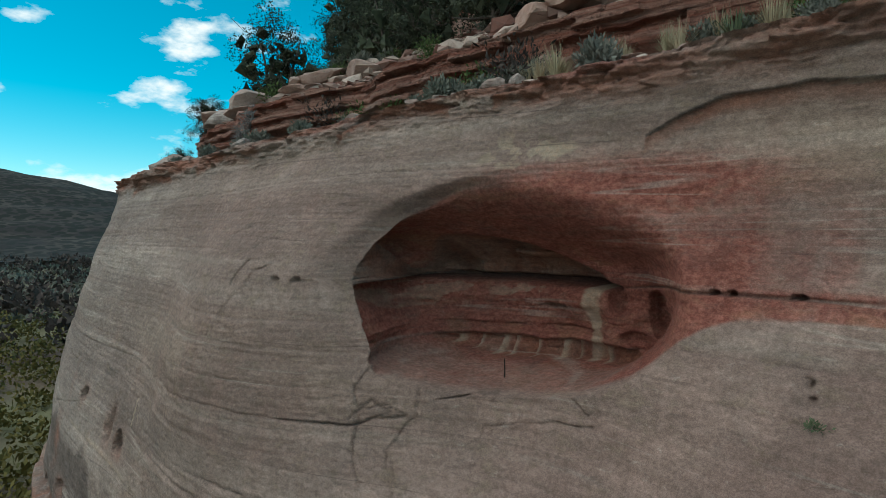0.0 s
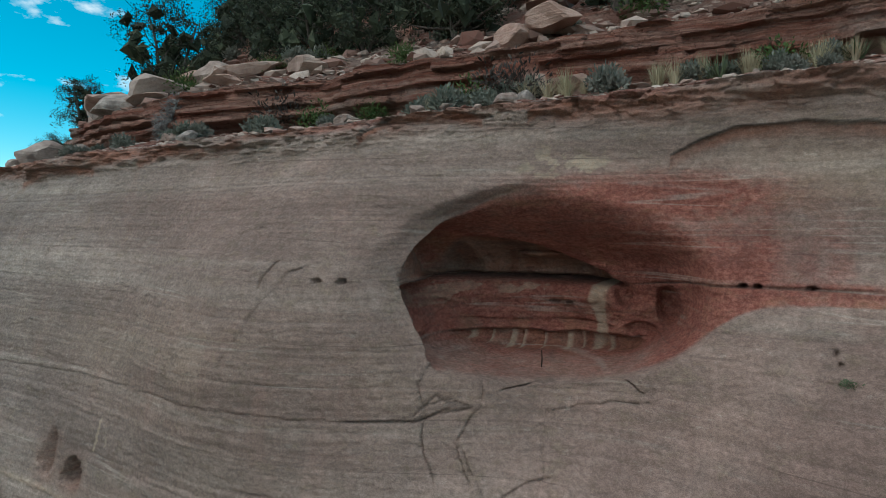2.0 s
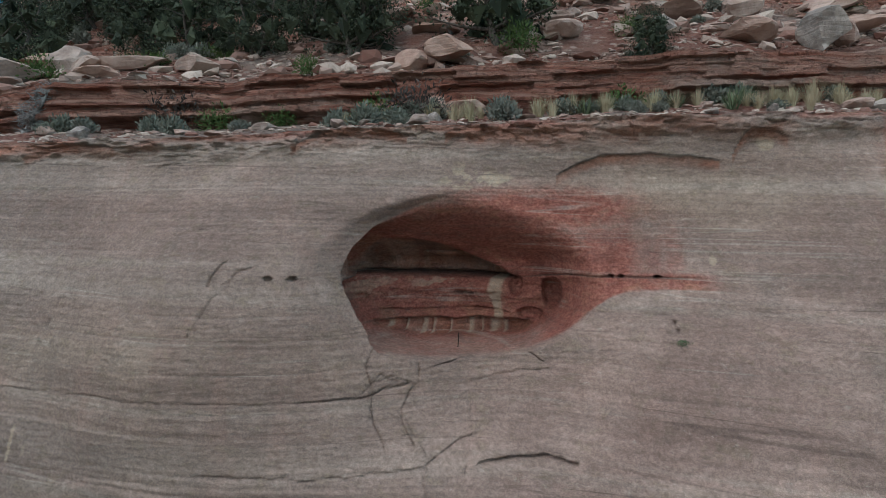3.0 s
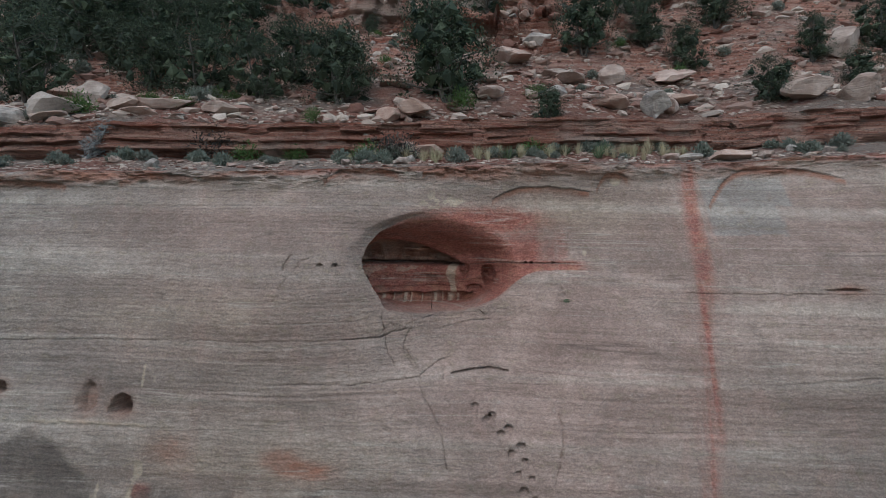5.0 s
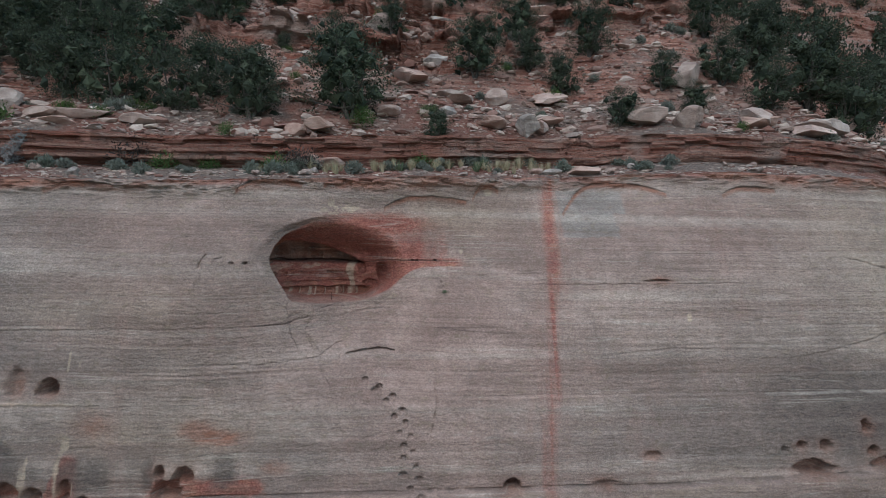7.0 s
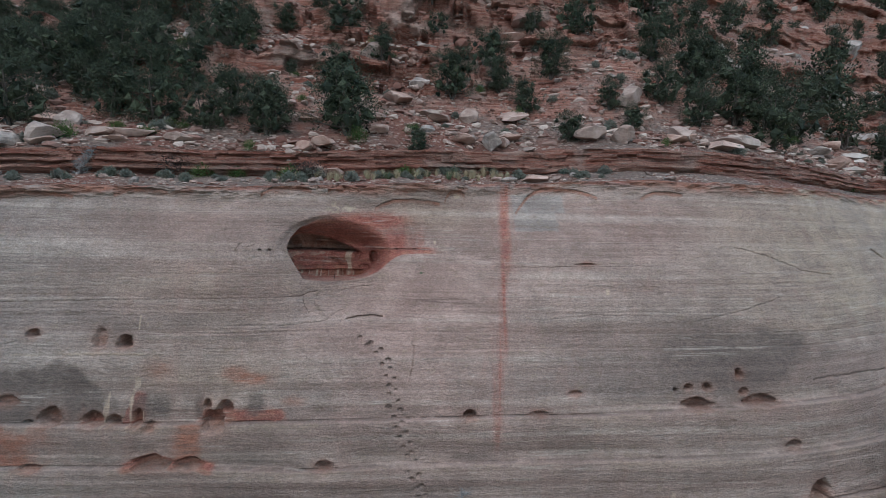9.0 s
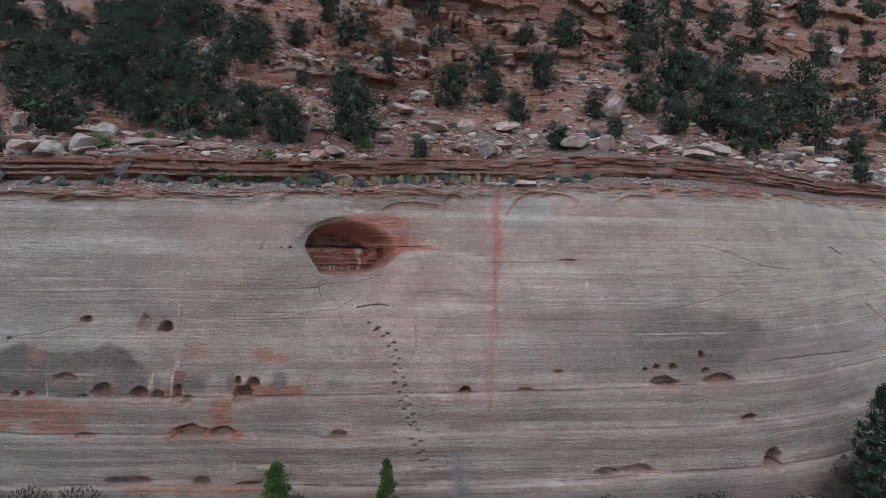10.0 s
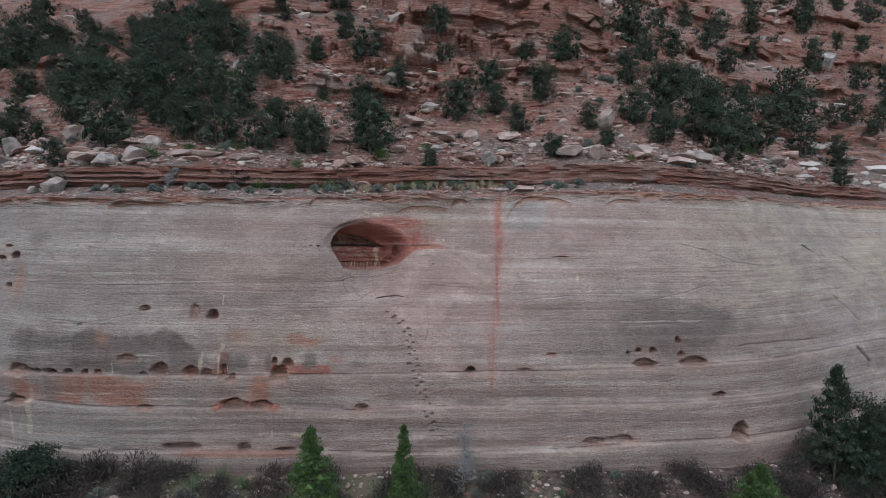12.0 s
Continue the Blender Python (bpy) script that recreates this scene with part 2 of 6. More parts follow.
    # the dark channel holds varnish, and shade painted under roofs and edges
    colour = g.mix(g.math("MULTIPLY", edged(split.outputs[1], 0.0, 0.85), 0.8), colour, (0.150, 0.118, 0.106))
    # the pale channel holds chalk and scars, and skylight painted below the seams
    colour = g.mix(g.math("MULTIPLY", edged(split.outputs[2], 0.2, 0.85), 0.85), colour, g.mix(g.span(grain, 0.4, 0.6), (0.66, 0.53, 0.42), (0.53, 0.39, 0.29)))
    colour = g.mix(g.math("MULTIPLY", edged(stain_and_shading.outputs["Alpha"], 0.0, 0.85), 0.9), colour, g.mix(g.span(ochre, 0.4, 0.6), (0.39, 0.17, 0.115), (0.36, 0.20, 0.155)))
    # hairline partings between the laminae, dark and pale
    parting = g.math("ABSOLUTE", g.math("SUBTRACT", g.noise(g.world_place((0.03, 0.03, 1.1), (0, radians(0.3), 0)), 1.0, 3, 0.5, 0.1), 0.5))
    seamlet = g.math("ABSOLUTE", g.math("SUBTRACT", g.noise(g.world_place((0.04, 0.04, 1.5), (0, radians(-0.4), 0)), 1.0, 3, 0.5, 0.1), 0.47))
    broken = g.noise(g.world_place((0.5, 0.5, 1.2)), 1.0, 5, 0.6)
    colour = g.mix(g.math("MULTIPLY", g.span(parting, 0.007, 0.0015), g.span(broken, 0.45, 0.6, 0.0, 0.5)), colour, (0.17, 0.12, 0.105))
    colour = g.mix(g.math("MULTIPLY", g.span(seamlet, 0.012, 0.002), g.span(broken, 0.55, 0.4, 0.0, 0.4)), colour, (0.60, 0.52, 0.46))
    for layer, lo, hi, low, high in ((cloud, 0.36, 0.64, 0.88, 1.10), (thin, 0.36, 0.64, 0.92, 1.07), (hair, 0.38, 0.62, 0.97, 1.03), (mottle, 0.36, 0.64, 1.06, 0.90), (flake, 0.40, 0.60, 0.91, 1.08), (grain, 0.38, 0.62, 0.83, 1.15), (grit, 0.40, 0.60, 0.84, 1.15)):
        colour = g.mix(1.0, colour, g.mix(g.span(layer, lo, hi), (low, low, low), (high, high, high)), "MULTIPLY")
    colour = g.mix(1.0, colour, (0.85, 0.85, 0.82), "MULTIPLY")
    g.put(bsdf.inputs["Base Color"], colour)
    chips = g.cells(g.world_place((3.0, 3.0, 8.0)), 1.6)
    g.relief(bsdf, (courses, 0.03), (cross, 0.03), (thin, 0.012), (mottle, 0.06), (flake, 0.03), (chips, 0.03), (grain, 0.04), (grit, 0.016))
    return mat


def red_rock(name="red_layered_rock", depth=1.0):
    """depth below 1 is the darker, iron-rich bed."""
    mat, tree, bsdf = material(name, 0.95)
    g = Graph(tree)
    beds = g.noise(g.world_place((0.25, 0.25, 5.0)), 1.0, 7, 0.65, 0.4)
    thin = g.noise(g.world_place((0.8, 0.8, 16.0)), 1.0, 5, 0.65, 0.3)
    broad = g.noise(g.world_place(), 0.35, 5, 0.6)
    grain = g.noise(g.world_place(), 7.0, 6, 0.7)
    up = g.up()
    rock = g.mix(g.span(beds, 0.38, 0.62), (0.36 * depth, 0.135 * depth, 0.092 * depth), (0.58 * depth, 0.34 * depth, 0.265 * depth))
    rock = g.mix(g.math("MULTIPLY", g.span(thin, 0.5, 0.62), 0.5), rock, (0.09, 0.042, 0.03))
    rock = g.mix(g.math("MULTIPLY", g.span(broad, 0.5, 0.65), 0.6 * depth), rock, (0.50, 0.40, 0.34))
    soil = g.mix(g.span(grain, 0.38, 0.62), (0.19, 0.075, 0.055), (0.315, 0.162, 0.125))
    soil = g.mix(g.math("MULTIPLY", g.span(g.noise(g.world_place(), 0.22, 4, 0.6), 0.42, 0.56), 0.8), soil, (0.245, 0.205, 0.175))
    pebble = g.cells(g.world_place((1, 1, 1.6)), 3.2)
    soil = g.mix(g.span(pebble, 0.42, 0.26, 0.0, 0.9), soil, g.mix(g.span(g.noise(g.world_place(), 1.7, 2, 0.5), 0.35, 0.65), (0.20, 0.10, 0.075), (0.58, 0.47, 0.40)))
    colour = g.mix(g.span(up, 0.6, 0.9), rock, soil)
    colour = g.mix(g.span(grain, 0.52, 0.66, 0.0, 0.5), colour, (0.12, 0.06, 0.045))
    g.put(bsdf.inputs["Base Color"], colour)
    g.relief(bsdf, (beds, 0.5), (thin, 0.22), (grain, 0.2))
    return mat


def boulder_stone(name, dark, light):
    mat, tree, bsdf = material(name, 0.93)
    g = Graph(tree)
    place = g.place()
    beds = g.noise(g.place((0.7, 0.7, 6.0)), 1.2, 5, 0.6, 0.3)
    blotch = g.noise(place, 1.6, 6, 0.65)
    grain = g.noise(place, 16.0, 5, 0.7)
    colour = g.mix(g.span(blotch, 0.35, 0.65), dark, light)
    colour = g.mix(g.math("MULTIPLY", g.random(), 0.5), colour, (0.36, 0.21, 0.155))
    colour = g.mix(g.span(grain, 0.5, 0.75, 0.0, 0.45), colour, (0.16, 0.13, 0.11))
    g.put(bsdf.inputs["Base Color"], colour)
    g.relief(bsdf, (beds, 0.08), (blotch, 0.06), (grain, 0.02))
    return mat


def rubble_stone(name, dark, light):
    mat, tree, bsdf = material(name, 0.95)
    g = Graph(tree)
    pick = g.island()
    grain = g.noise(g.world_place(), 12.0, 5, 0.7)
    colour = g.mix(g.span(pick, 0.0, 1.0), dark, light)
    colour = g.mix(g.span(grain, 0.4, 0.75, 0.0, 0.5), colour, (0.18, 0.12, 0.1))
    g.put(bsdf.inputs["Base Color"], colour)
    g.relief(bsdf, (grain, 0.03))
    return mat


def foliage(name, dark, light, dry=None):
    mat, tree, bsdf = material(name, 0.75)
    g = Graph(tree)
    pick = g.island()
    colour = g.mix(pick, dark, light)
    patch = g.noise(g.place(), 1.7, 3, 0.5)
    colour = g.mix(g.span(patch, 0.4, 0.65, 0.0, 0.6), colour, dark)
    if dry:
        colour = g.mix(g.span(g.noise(g.place(), 2.3, 3, 0.5), 0.55, 0.7, 0.0, 0.7), colour, dry)
    colour = g.mix(g.math("MULTIPLY", g.random(), 0.6), colour, g.mix(pick, (dark[0] * 1.6, dark[1] * 1.35, dark[2] * 1.5), (light[0] * 0.75, light[1] * 0.7, light[2] * 0.75)))
    g.put(bsdf.inputs["Base Color"], colour)
    bsdf.inputs["Specular IOR Level"].default_value = 0.2
    return mat


def bark(name, dark, light):
    mat, tree, bsdf = material(name, 0.95)
    g = Graph(tree)
    fibre = g.noise(g.place((6, 6, 1.2)), 3.0, 5, 0.65)
    g.put(bsdf.inputs["Base Color"], g.mix(g.span(fibre, 0.35, 0.65), dark, light))
    g.relief(bsdf, (fibre, 0.03))
    return mat


def valley_ground():
    mat, tree, bsdf = material("earth_and_litter", 0.97)
    g = Graph(tree)
    place = g.world_place()
    broad = g.noise(place, 0.12, 5, 0.6)
    wide = g.noise(place, 0.02, 4, 0.6)
    grain = g.noise(place, 3.0, 7, 0.7)
    colour = g.mix(g.span(grain, 0.35, 0.65), (0.03, 0.023, 0.02), (0.12, 0.088, 0.072))
    colour = g.mix(g.span(broad, 0.45, 0.65), colour, (0.15, 0.105, 0.085))
    colour = g.mix(g.span(wide, 0.42, 0.6), colour, (0.15, 0.15, 0.085))
    g.put(bsdf.inputs["Base Color"], colour)
    g.relief(bsdf, (grain, 0.1))
    return mat


def far_slope():
    mat, tree, bsdf = material("far_scrub_slope", 0.97)
    g = Graph(tree)
    place = g.world_place()
    dots = g.cells(g.world_place((1, 1, 1.8)), 0.22)
    beds = g.noise(g.world_place((0.03, 0.03, 0.2)), 1.0, 7, 0.7, 0.4)
    colour = g.mix(g.span(beds, 0.4, 0.65), (0.022, 0.020, 0.020), (0.062, 0.052, 0.046))
    colour = g.mix(g.span(dots, 0.46, 0.62, 0.95, 0.0), colour, (0.010, 0.014, 0.011))
    g.put(bsdf.inputs["Base Color"], colour)
    return mat


WALL = sandstone_wall()
RED = red_rock()
LEDGE = red_rock("dark_red_bedded_rock", 0.9)
PALE_STONE = boulder_stone("pale_boulder_stone", (0.20, 0.172, 0.155), (0.46, 0.40, 0.36))
PINK_STONE = boulder_stone("pink_boulder_stone", (0.30, 0.20, 0.165), (0.52, 0.39, 0.335))
RUBBLE = rubble_stone("mixed_rubble", (0.18, 0.085, 0.065), (0.50, 0.41, 0.35))
GREY_RUBBLE = rubble_stone("grey_rubble", (0.20, 0.16, 0.14), (0.58, 0.52, 0.47))
JUNIPER = foliage("juniper_foliage", (0.015, 0.022, 0.014), (0.085, 0.104, 0.060))
# darker copy of the foliage: shade at the cliff foot put into its colour
JUNIPER_DARK = foliage("shaded_juniper_foliage", (0.014, 0.021, 0.014), (0.07, 0.09, 0.055))
JUNIPER_BRIGHT = foliage("young_juniper_foliage", (0.04, 0.075, 0.022), (0.105, 0.15, 0.045))
SAGE = foliage("grey_sage_foliage", (0.10, 0.115, 0.09), (0.21, 0.22, 0.18))
SCRUB = foliage("dark_scrub_foliage", (0.03, 0.026, 0.022), (0.10, 0.08, 0.068), (0.085, 0.06, 0.055))
STRAW = foliage("dry_grass", (0.27, 0.235, 0.14), (0.48, 0.43, 0.29))
YUCCA = foliage("yucca_leaves", (0.07, 0.10, 0.05), (0.17, 0.21, 0.12))
WILLOW = foliage("autumn_willow_foliage", (0.055, 0.065, 0.02), (0.16, 0.135, 0.035), (0.21, 0.12, 0.03))
BARK = bark("grey_bark", (0.045, 0.037, 0.032), (0.13, 0.11, 0.095))
DEADWOOD = bark("bleached_deadwood", (0.17, 0.155, 0.15), (0.36, 0.34, 0.33))
CHAR = bark("dark_weathered_stick", (0.012, 0.010, 0.009), (0.03, 0.025, 0.022))
GROUND = valley_ground()
FAR = far_slope()


# ---- mesh helpers ----
def mesh_of(name, verts, faces, mat, smooth_shade=False):
    data = bpy.data.meshes.new(name)
    data.from_pydata([tuple(v) for v in verts], [], [tuple(f) for f in faces])
    data.materials.append(mat)
    if smooth_shade:
        data.polygons.foreach_set("use_smooth", [True] * len(data.polygons))
    data.update()
    return data


def grid_mesh(name, X, Y, Z, mat, smooth_shade=True, **layers):
    rows, cols = X.shape
    verts = np.stack([X, Y, Z], -1).reshape(-1, 3).astype(np.float32)
    i = np.arange(rows * cols).reshape(rows, cols)
    faces = np.stack([i[:-1, :-1], i[:-1, 1:], i[1:, 1:], i[1:, :-1]], -1).reshape(-1, 4)
    data = bpy.data.meshes.new(name)
    data.vertices.add(len(verts))
    data.vertices.foreach_set("co", verts.ravel())
    data.loops.add(faces.size)
    data.loops.foreach_set("vertex_index", faces.ravel().astype(np.int32))
    data.polygons.add(len(faces))
    data.polygons.foreach_set("loop_start", np.arange(0, faces.size, 4, dtype=np.int32))
    data.polygons.foreach_set("use_smooth", np.full(len(faces), smooth_shade))
    data.materials.append(mat)
    for key, values in layers.items():
        data.attributes.new(key, "FLOAT_COLOR", "POINT").data.foreach_set("color", np.asarray(values, np.float32).ravel())
    data.update(calc_edges=True)
    data.validate()
    return data


def steps_between(*spans):
    """Grid lines: (from, to, spacing) one after another."""
    lines = [np.arange(lo, hi - gap * 0.5, gap) for lo, hi, gap in spans]
    return np.concatenate(lines + [np.array([spans[-1][1]])])


def part(name, data, parent, label=""):
    ob = new(name, data)
    ob.parent = parent
    return tagged(ob, label)


# ---- the cliff ----
def seam_height(x, n):
    """Heights of the three bedding seams along the foot of the cliff."""
    sway = 0.05 * fbm(x * 0.25, n * 3.0, seed=60 + n)
    if n == 0:
        return 5.31 + 0.12 * smooth(x, -8, 2) + 0.28 * smooth(x, 4, 16) + sway
    if n == 1:
        return 3.62 - 0.2 * np.exp(-((x + 6) / 4.0) ** 2) + 0.12 * smooth(x, 4, 14) + 0.2 * smooth(-x, 18, 23) + 0.38 * bump(x, 0, -12.3, 0.75, 0, 1) + 0.28 * bump(x, 0, -10.9, 0.5, 0, 1) + sway
    return 1.3 - 0.12 * np.exp(-((x + 2) / 7.0) ** 2) + 0.35 * smooth(x, 5, 12) + sway


def curve(v, at, to, soft=0.06):
    """A smooth line through the places (at, to)."""
    t = np.linspace(at[0], at[-1], 500)
    k = max(3, int(500 * soft) | 1)
    bell = np.hanning(k + 2)[1:-1]
    return np.interp(v, t, np.convolve(np.pad(np.interp(t, at, to), k // 2, "edge"), bell / bell.sum(), "valid"))


def scoop(x, z, cx, cz, rx, rz, power=2.0, foot=1.0):
    """1 inside a hollow, 0 outside; foot below 1 flattens its floor."""
    down = np.where(z < cz, (cz - z) / (rz * foot), (z - cz) / rz)
    r = (np.abs((x - cx) / rx) ** power + down ** power) ** (1 / power)
    return 1 - smooth(r, 0.7, 1.02)


def crack(x, z, points, width):
    """1 in the middle of a broken line, 0 beyond its width."""
    near = np.full(x.shape, 9.0)
    for (ax, az), (bx, bz) in zip(points[:-1], points[1:]):
        t = np.clip(((x - ax) * (bx - ax) + (z - az) * (bz - az)) / ((bx - ax) ** 2 + (bz - az) ** 2), 0, 1)
        near = np.minimum(near, np.hypot(x - ax - t * (bx - ax), z - az - t * (bz - az)))
    return np.clip(1 - near / width, 0, 1)


def wash_open_face(x, z, stain_and_shading):
    """Mineral washes that the open face carries: iron red, dark varnish, chalk and rust."""
    red, dark, pale, rust = stain_and_shading
    row = x[:1]
    red = np.maximum(red, 1.1 * np.exp(-(((x + 4.4) / 2.1) ** 2) - ((z - 13.6) / 0.5) ** 2))
    foot = 10.98 + 1.02 * smooth(x, -4.5, -2.6) + 0.06 * fbm(x * 1.5, z, seed=57)
    red = np.maximum(red, 0.95 * smooth(x, -5.0, -4.2) * (1 - smooth(x, -2.9, -2.0)) * smooth(z, foot, foot + 0.10) * (1 - smooth(z, 12.3, 14.3)))
    red = np.maximum(red, 0.72 * smooth(x, -4.4, -3.6) * (1 - smooth(x, -1.7, -0.6)) * smooth(z, foot + 0.02, foot + 0.12) * (1 - smooth(z, 12.32, 12.55)))
    red = np.maximum(red, 0.5 * smooth(x, -4.2, -3.6) * (1 - smooth(x, -2.0, -0.6)) * smooth(z, 12.2, 12.4) * (1 - smooth(z, 12.6, 14.4)) * smooth(fbm(x * 2.2, z * 0.4, seed=58), -0.4, 0.3))
    # one long red streak below a notch in the rim, with fainter runs beside it
    streak = curve(z, [4.0, 7.1, 10.2, 12.5, 15.6], [1.5, 1.72, 1.96, 2.2, 2.35]) + 0.04 * np.sin(z * 1.7)
    run = smooth(fbm(x * 7.0, z * 0.3, seed=20), -0.5, 0.4)
    fade = 0.84 + 0.2 * smooth(z, 6, 12)
    red = np.maximum(red, fade * (0.42 + 0.3 * run) * np.exp(-((x - streak) / (0.24 + 0.1 * run)) ** 2) * smooth(z, 3.2, 5.0))
    red = np.maximum(red, 0.30 * run * np.exp(-((x - streak) / 0.9) ** 2) * smooth(z, 3.5, 7.5))
    trickle = smooth(fbm(x * 4.0, z * 0.25, seed=21), -0.5, 0.4)
    for px, low, amount in ((0.6, 12.8, 0.35), (1.3, 12.0, 0.3), (3.6, 11.5, 0.18), (-0.4, 13.0, 0.3), (8.6, 9.5, 0.22), (9.5, 10.5, 0.2), (-9.5, 11.0, 0.16), (-11.5, 12.0, 0.14), (-13.6, 11.5, 0.16), (-17.0, 12.0, 0.15)):
        red = np.maximum(red, amount * trickle * np.exp(-((x - px) / 0.55) ** 2) * smooth(z, low, low + 3.0))
    pale = np.maximum(pale, 1.5 * np.exp(-((x + 5.75) / 0.75) ** 2 - ((z - 14.22) / 0.24) ** 2) * smooth(fbm(x * 4.5, z * 4.5, seed=19), -0.1, 0.15))
    # soft varnish clouds
    cloudy = smooth(fbm(x * 0.35, z * 0.5, seed=65), -0.5, 0.3)
    dark = np.maximum(dark, 0.5 * bump(x, z, 12.0, 3.4, 7.0, 1.1) + 0.6 * cloudy * bump(x, z, 13, 6, 8.4, 2.2) + 0.4 * bump(x, z, -13.9, 1.5, 9.0, 0.75) + 0.3 * bump(x, z, -11.4, 0.9, 9.3, 0.6) + 0.3 * bump(x, z, 6.8, 2.2, 6.3, 0.5) + 0.3 * cloudy * bump(x, z, 20, 6, 8.0, 1.2) + 0.5 * bump(x, z, -24.2, 0.8, 12.4, 0.7))
    dark = np.maximum(dark, 0.28 * bump(x, z, -18, 6, 9.5, 1.8) * smooth(fbm(x * 0.4, z * 0.4, seed=66), -0.4, 0.3))
    pale = np.maximum(pale, 0.9 * (scoop(x, z, -13.29, 9.25, 0.07, 0.38) + scoop(x, z, -13.1, 6.9, 0.10, 0.3) + scoop(x, z, 6.78, 10.5, 0.12, 0.18) + scoop(x, z, -0.15, 15.0, 0.2, 0.22) + scoop(x, z, -1.21, 12.65, 0.07, 0.12)))
    # the honeycombed lower face
    runs = smooth(fbm(x * 1.3, z * 0.14, seed=59), -0.45, 0.35)
    first, second, third = (seam_height(row, n) for n in range(3))
    arches = 7.9 - 0.5 * np.abs(np.sin(x * 0.8 + 0.4)) - 1.0 * smooth(x, -16.0, -13.6) + 0.15 * fbm(row * 2, 0.0, seed=60)
    veil = smooth(arches - z, -0.10, 0.35) * smooth(z - first, -0.05, 0.2) * smooth(x, -26, -24) * (1 - smooth(x, -14.4, -12.4))
    dark = np.maximum(dark, veil * (0.6 + 0.5 * runs))
    dark = np.maximum(dark, 0.8 * smooth(z - first, 0.02, 0.3) * (1 - smooth(z - first, 0.8, 1.5)) * runs * smooth(x, -16, -14) * (1 - smooth(x, -8.2, -7.0)))
    between = smooth(first - z, 0.0, 0.06) * smooth(z - second, -0.02, 0.1)
    rust = np.maximum(rust, between * smooth(x, -26, -24) * (1 - smooth(x, -17.5, -14.6)) * (0.45 + 0.5 * runs) * smooth(fbm(x * 0.8, z * 1.2, seed=69), -0.8, 0.1))
    dark = np.maximum(dark, 0.45 * between * smooth(fbm(x * 0.9, z * 0.2, seed=61), -0.1, 0.3) * smooth(-x, 15, 18))
    rust = np.maximum(rust, 1.1 * between * np.exp(-((x + 11.05 - 0.12 * (z - 4.3)) / 0.6) ** 2) * (0.6 + 0.4 * runs))
    above = z - second
    hood = bump(x, 0, -12.3, 1.1, 0, 1) + bump(x, 0, -10.9, 0.9, 0, 1)
    red = np.maximum(red, 1.0 * smooth(hood, 0.15, 0.5) * smooth(0.3 - above, 0.0, 0.3) * smooth(above, -0.35, -0.1))
    chest = z - first
    red = np.maximum(red, 1.1 * smooth(chest, -0.05, 0.06) * smooth(1.3 * runs + 0.1 - chest, 0.0, 0.4) * smooth(x, -15.4, -14.8) * (1 - smooth(x, -13.0, -12.5)))
    red = np.maximum(red, 1.1 * smooth(fbm(x * 1.3, z * 1.8, seed=39), -0.45, 0.2) * smooth(chest, -0.05, 0.08) * smooth(0.65 - chest, 0.0, 0.35) * smooth(x, -11.0, -10.4) * (1 - smooth(x, -7.6, -6.6)))
    rust = np.maximum(rust, 1.0 * bump(x, z, -9.3, 0.5, 7.25, 0.3) + 0.8 * bump(x, z, -8.5, 0.6, 7.0, 0.25) + 0.5 * bump(x, z, -12.4, 0.7, 7.4, 0.5) + 0.6 * bump(x, z, -6.9, 0.5, 6.1, 0.25) + 0.55 * bump(x, z, -25.0, 0.5, 10.2, 1.2) + 0.5 * bump(x, z, -19.6, 0.5, 7.2, 0.9))
    rust = np.maximum(rust, 0.75 * np.exp(-((z - third + 0.12) / 0.16) ** 2) * smooth(x, -15.6, -14.8) * (1 - smooth(x, -9.0, -8.0)))
    rust = np.maximum(rust, 0.5 * np.exp(-((z - third - 0.1) / 0.2) ** 2) * smooth(x, 6.0, 7.0) * (1 - smooth(x, 9.6, 10.4)))
    chalk = smooth(fbm(x * 4.0, z * 0.35, seed=63), 0.2, 0.36) * smooth(-x, 6.5, 9.5)
    pale = np.maximum(pale, 0.8 * chalk * (bump(x, z, -13.6, 1.3, 5.7, 0.8) + bump(x, z, -18, 2.5, 5.6, 0.5)))
    for px, lo, hi, wide in ((-13.25, 5.3, 7.3, 0.05), (-14.15, 5.4, 6.6, 0.05), (-18.9, 5.2, 6.1, 0.05), (-23.4, 1.9, 4.6, 0.2), (-12.9, 9.0, 9.4, 0.05), (-12.8, 5.3, 5.9, 0.04), (-24.6, 1.4, 3.4, 0.1)):
        pale = np.maximum(pale, 0.9 * np.exp(-((x - px - 0.03 * np.sin(z * 4.0 + px)) / wide) ** 2) * smooth(z, lo, lo + 0.15) * (1 - smooth(z, hi - 0.15, hi)))
    # flaked pale ledge over the varnish, and pale scars near the foot
    flaky = z - 8.05 - 0.05 * fbm(row * 0.6, 3.0, seed=26)
    pale = np.maximum(pale, 0.55 * np.exp(-((flaky + 0.05) / 0.09) ** 2) * smooth(-x, 11.5, 13.5) * smooth(fbm(x * 0.9, z * 3, seed=27), -0.4, 0.2))
    pale = np.maximum(pale, 0.8 * (scoop(x, z, -8.9, 2.1, 0.5, 0.16) + scoop(x, z, -10.3, 2.2, 0.1, 0.3) + scoop(x, z, 9.05, 2.1, 0.12, 0.3)))
    return red, dark, pale, rust


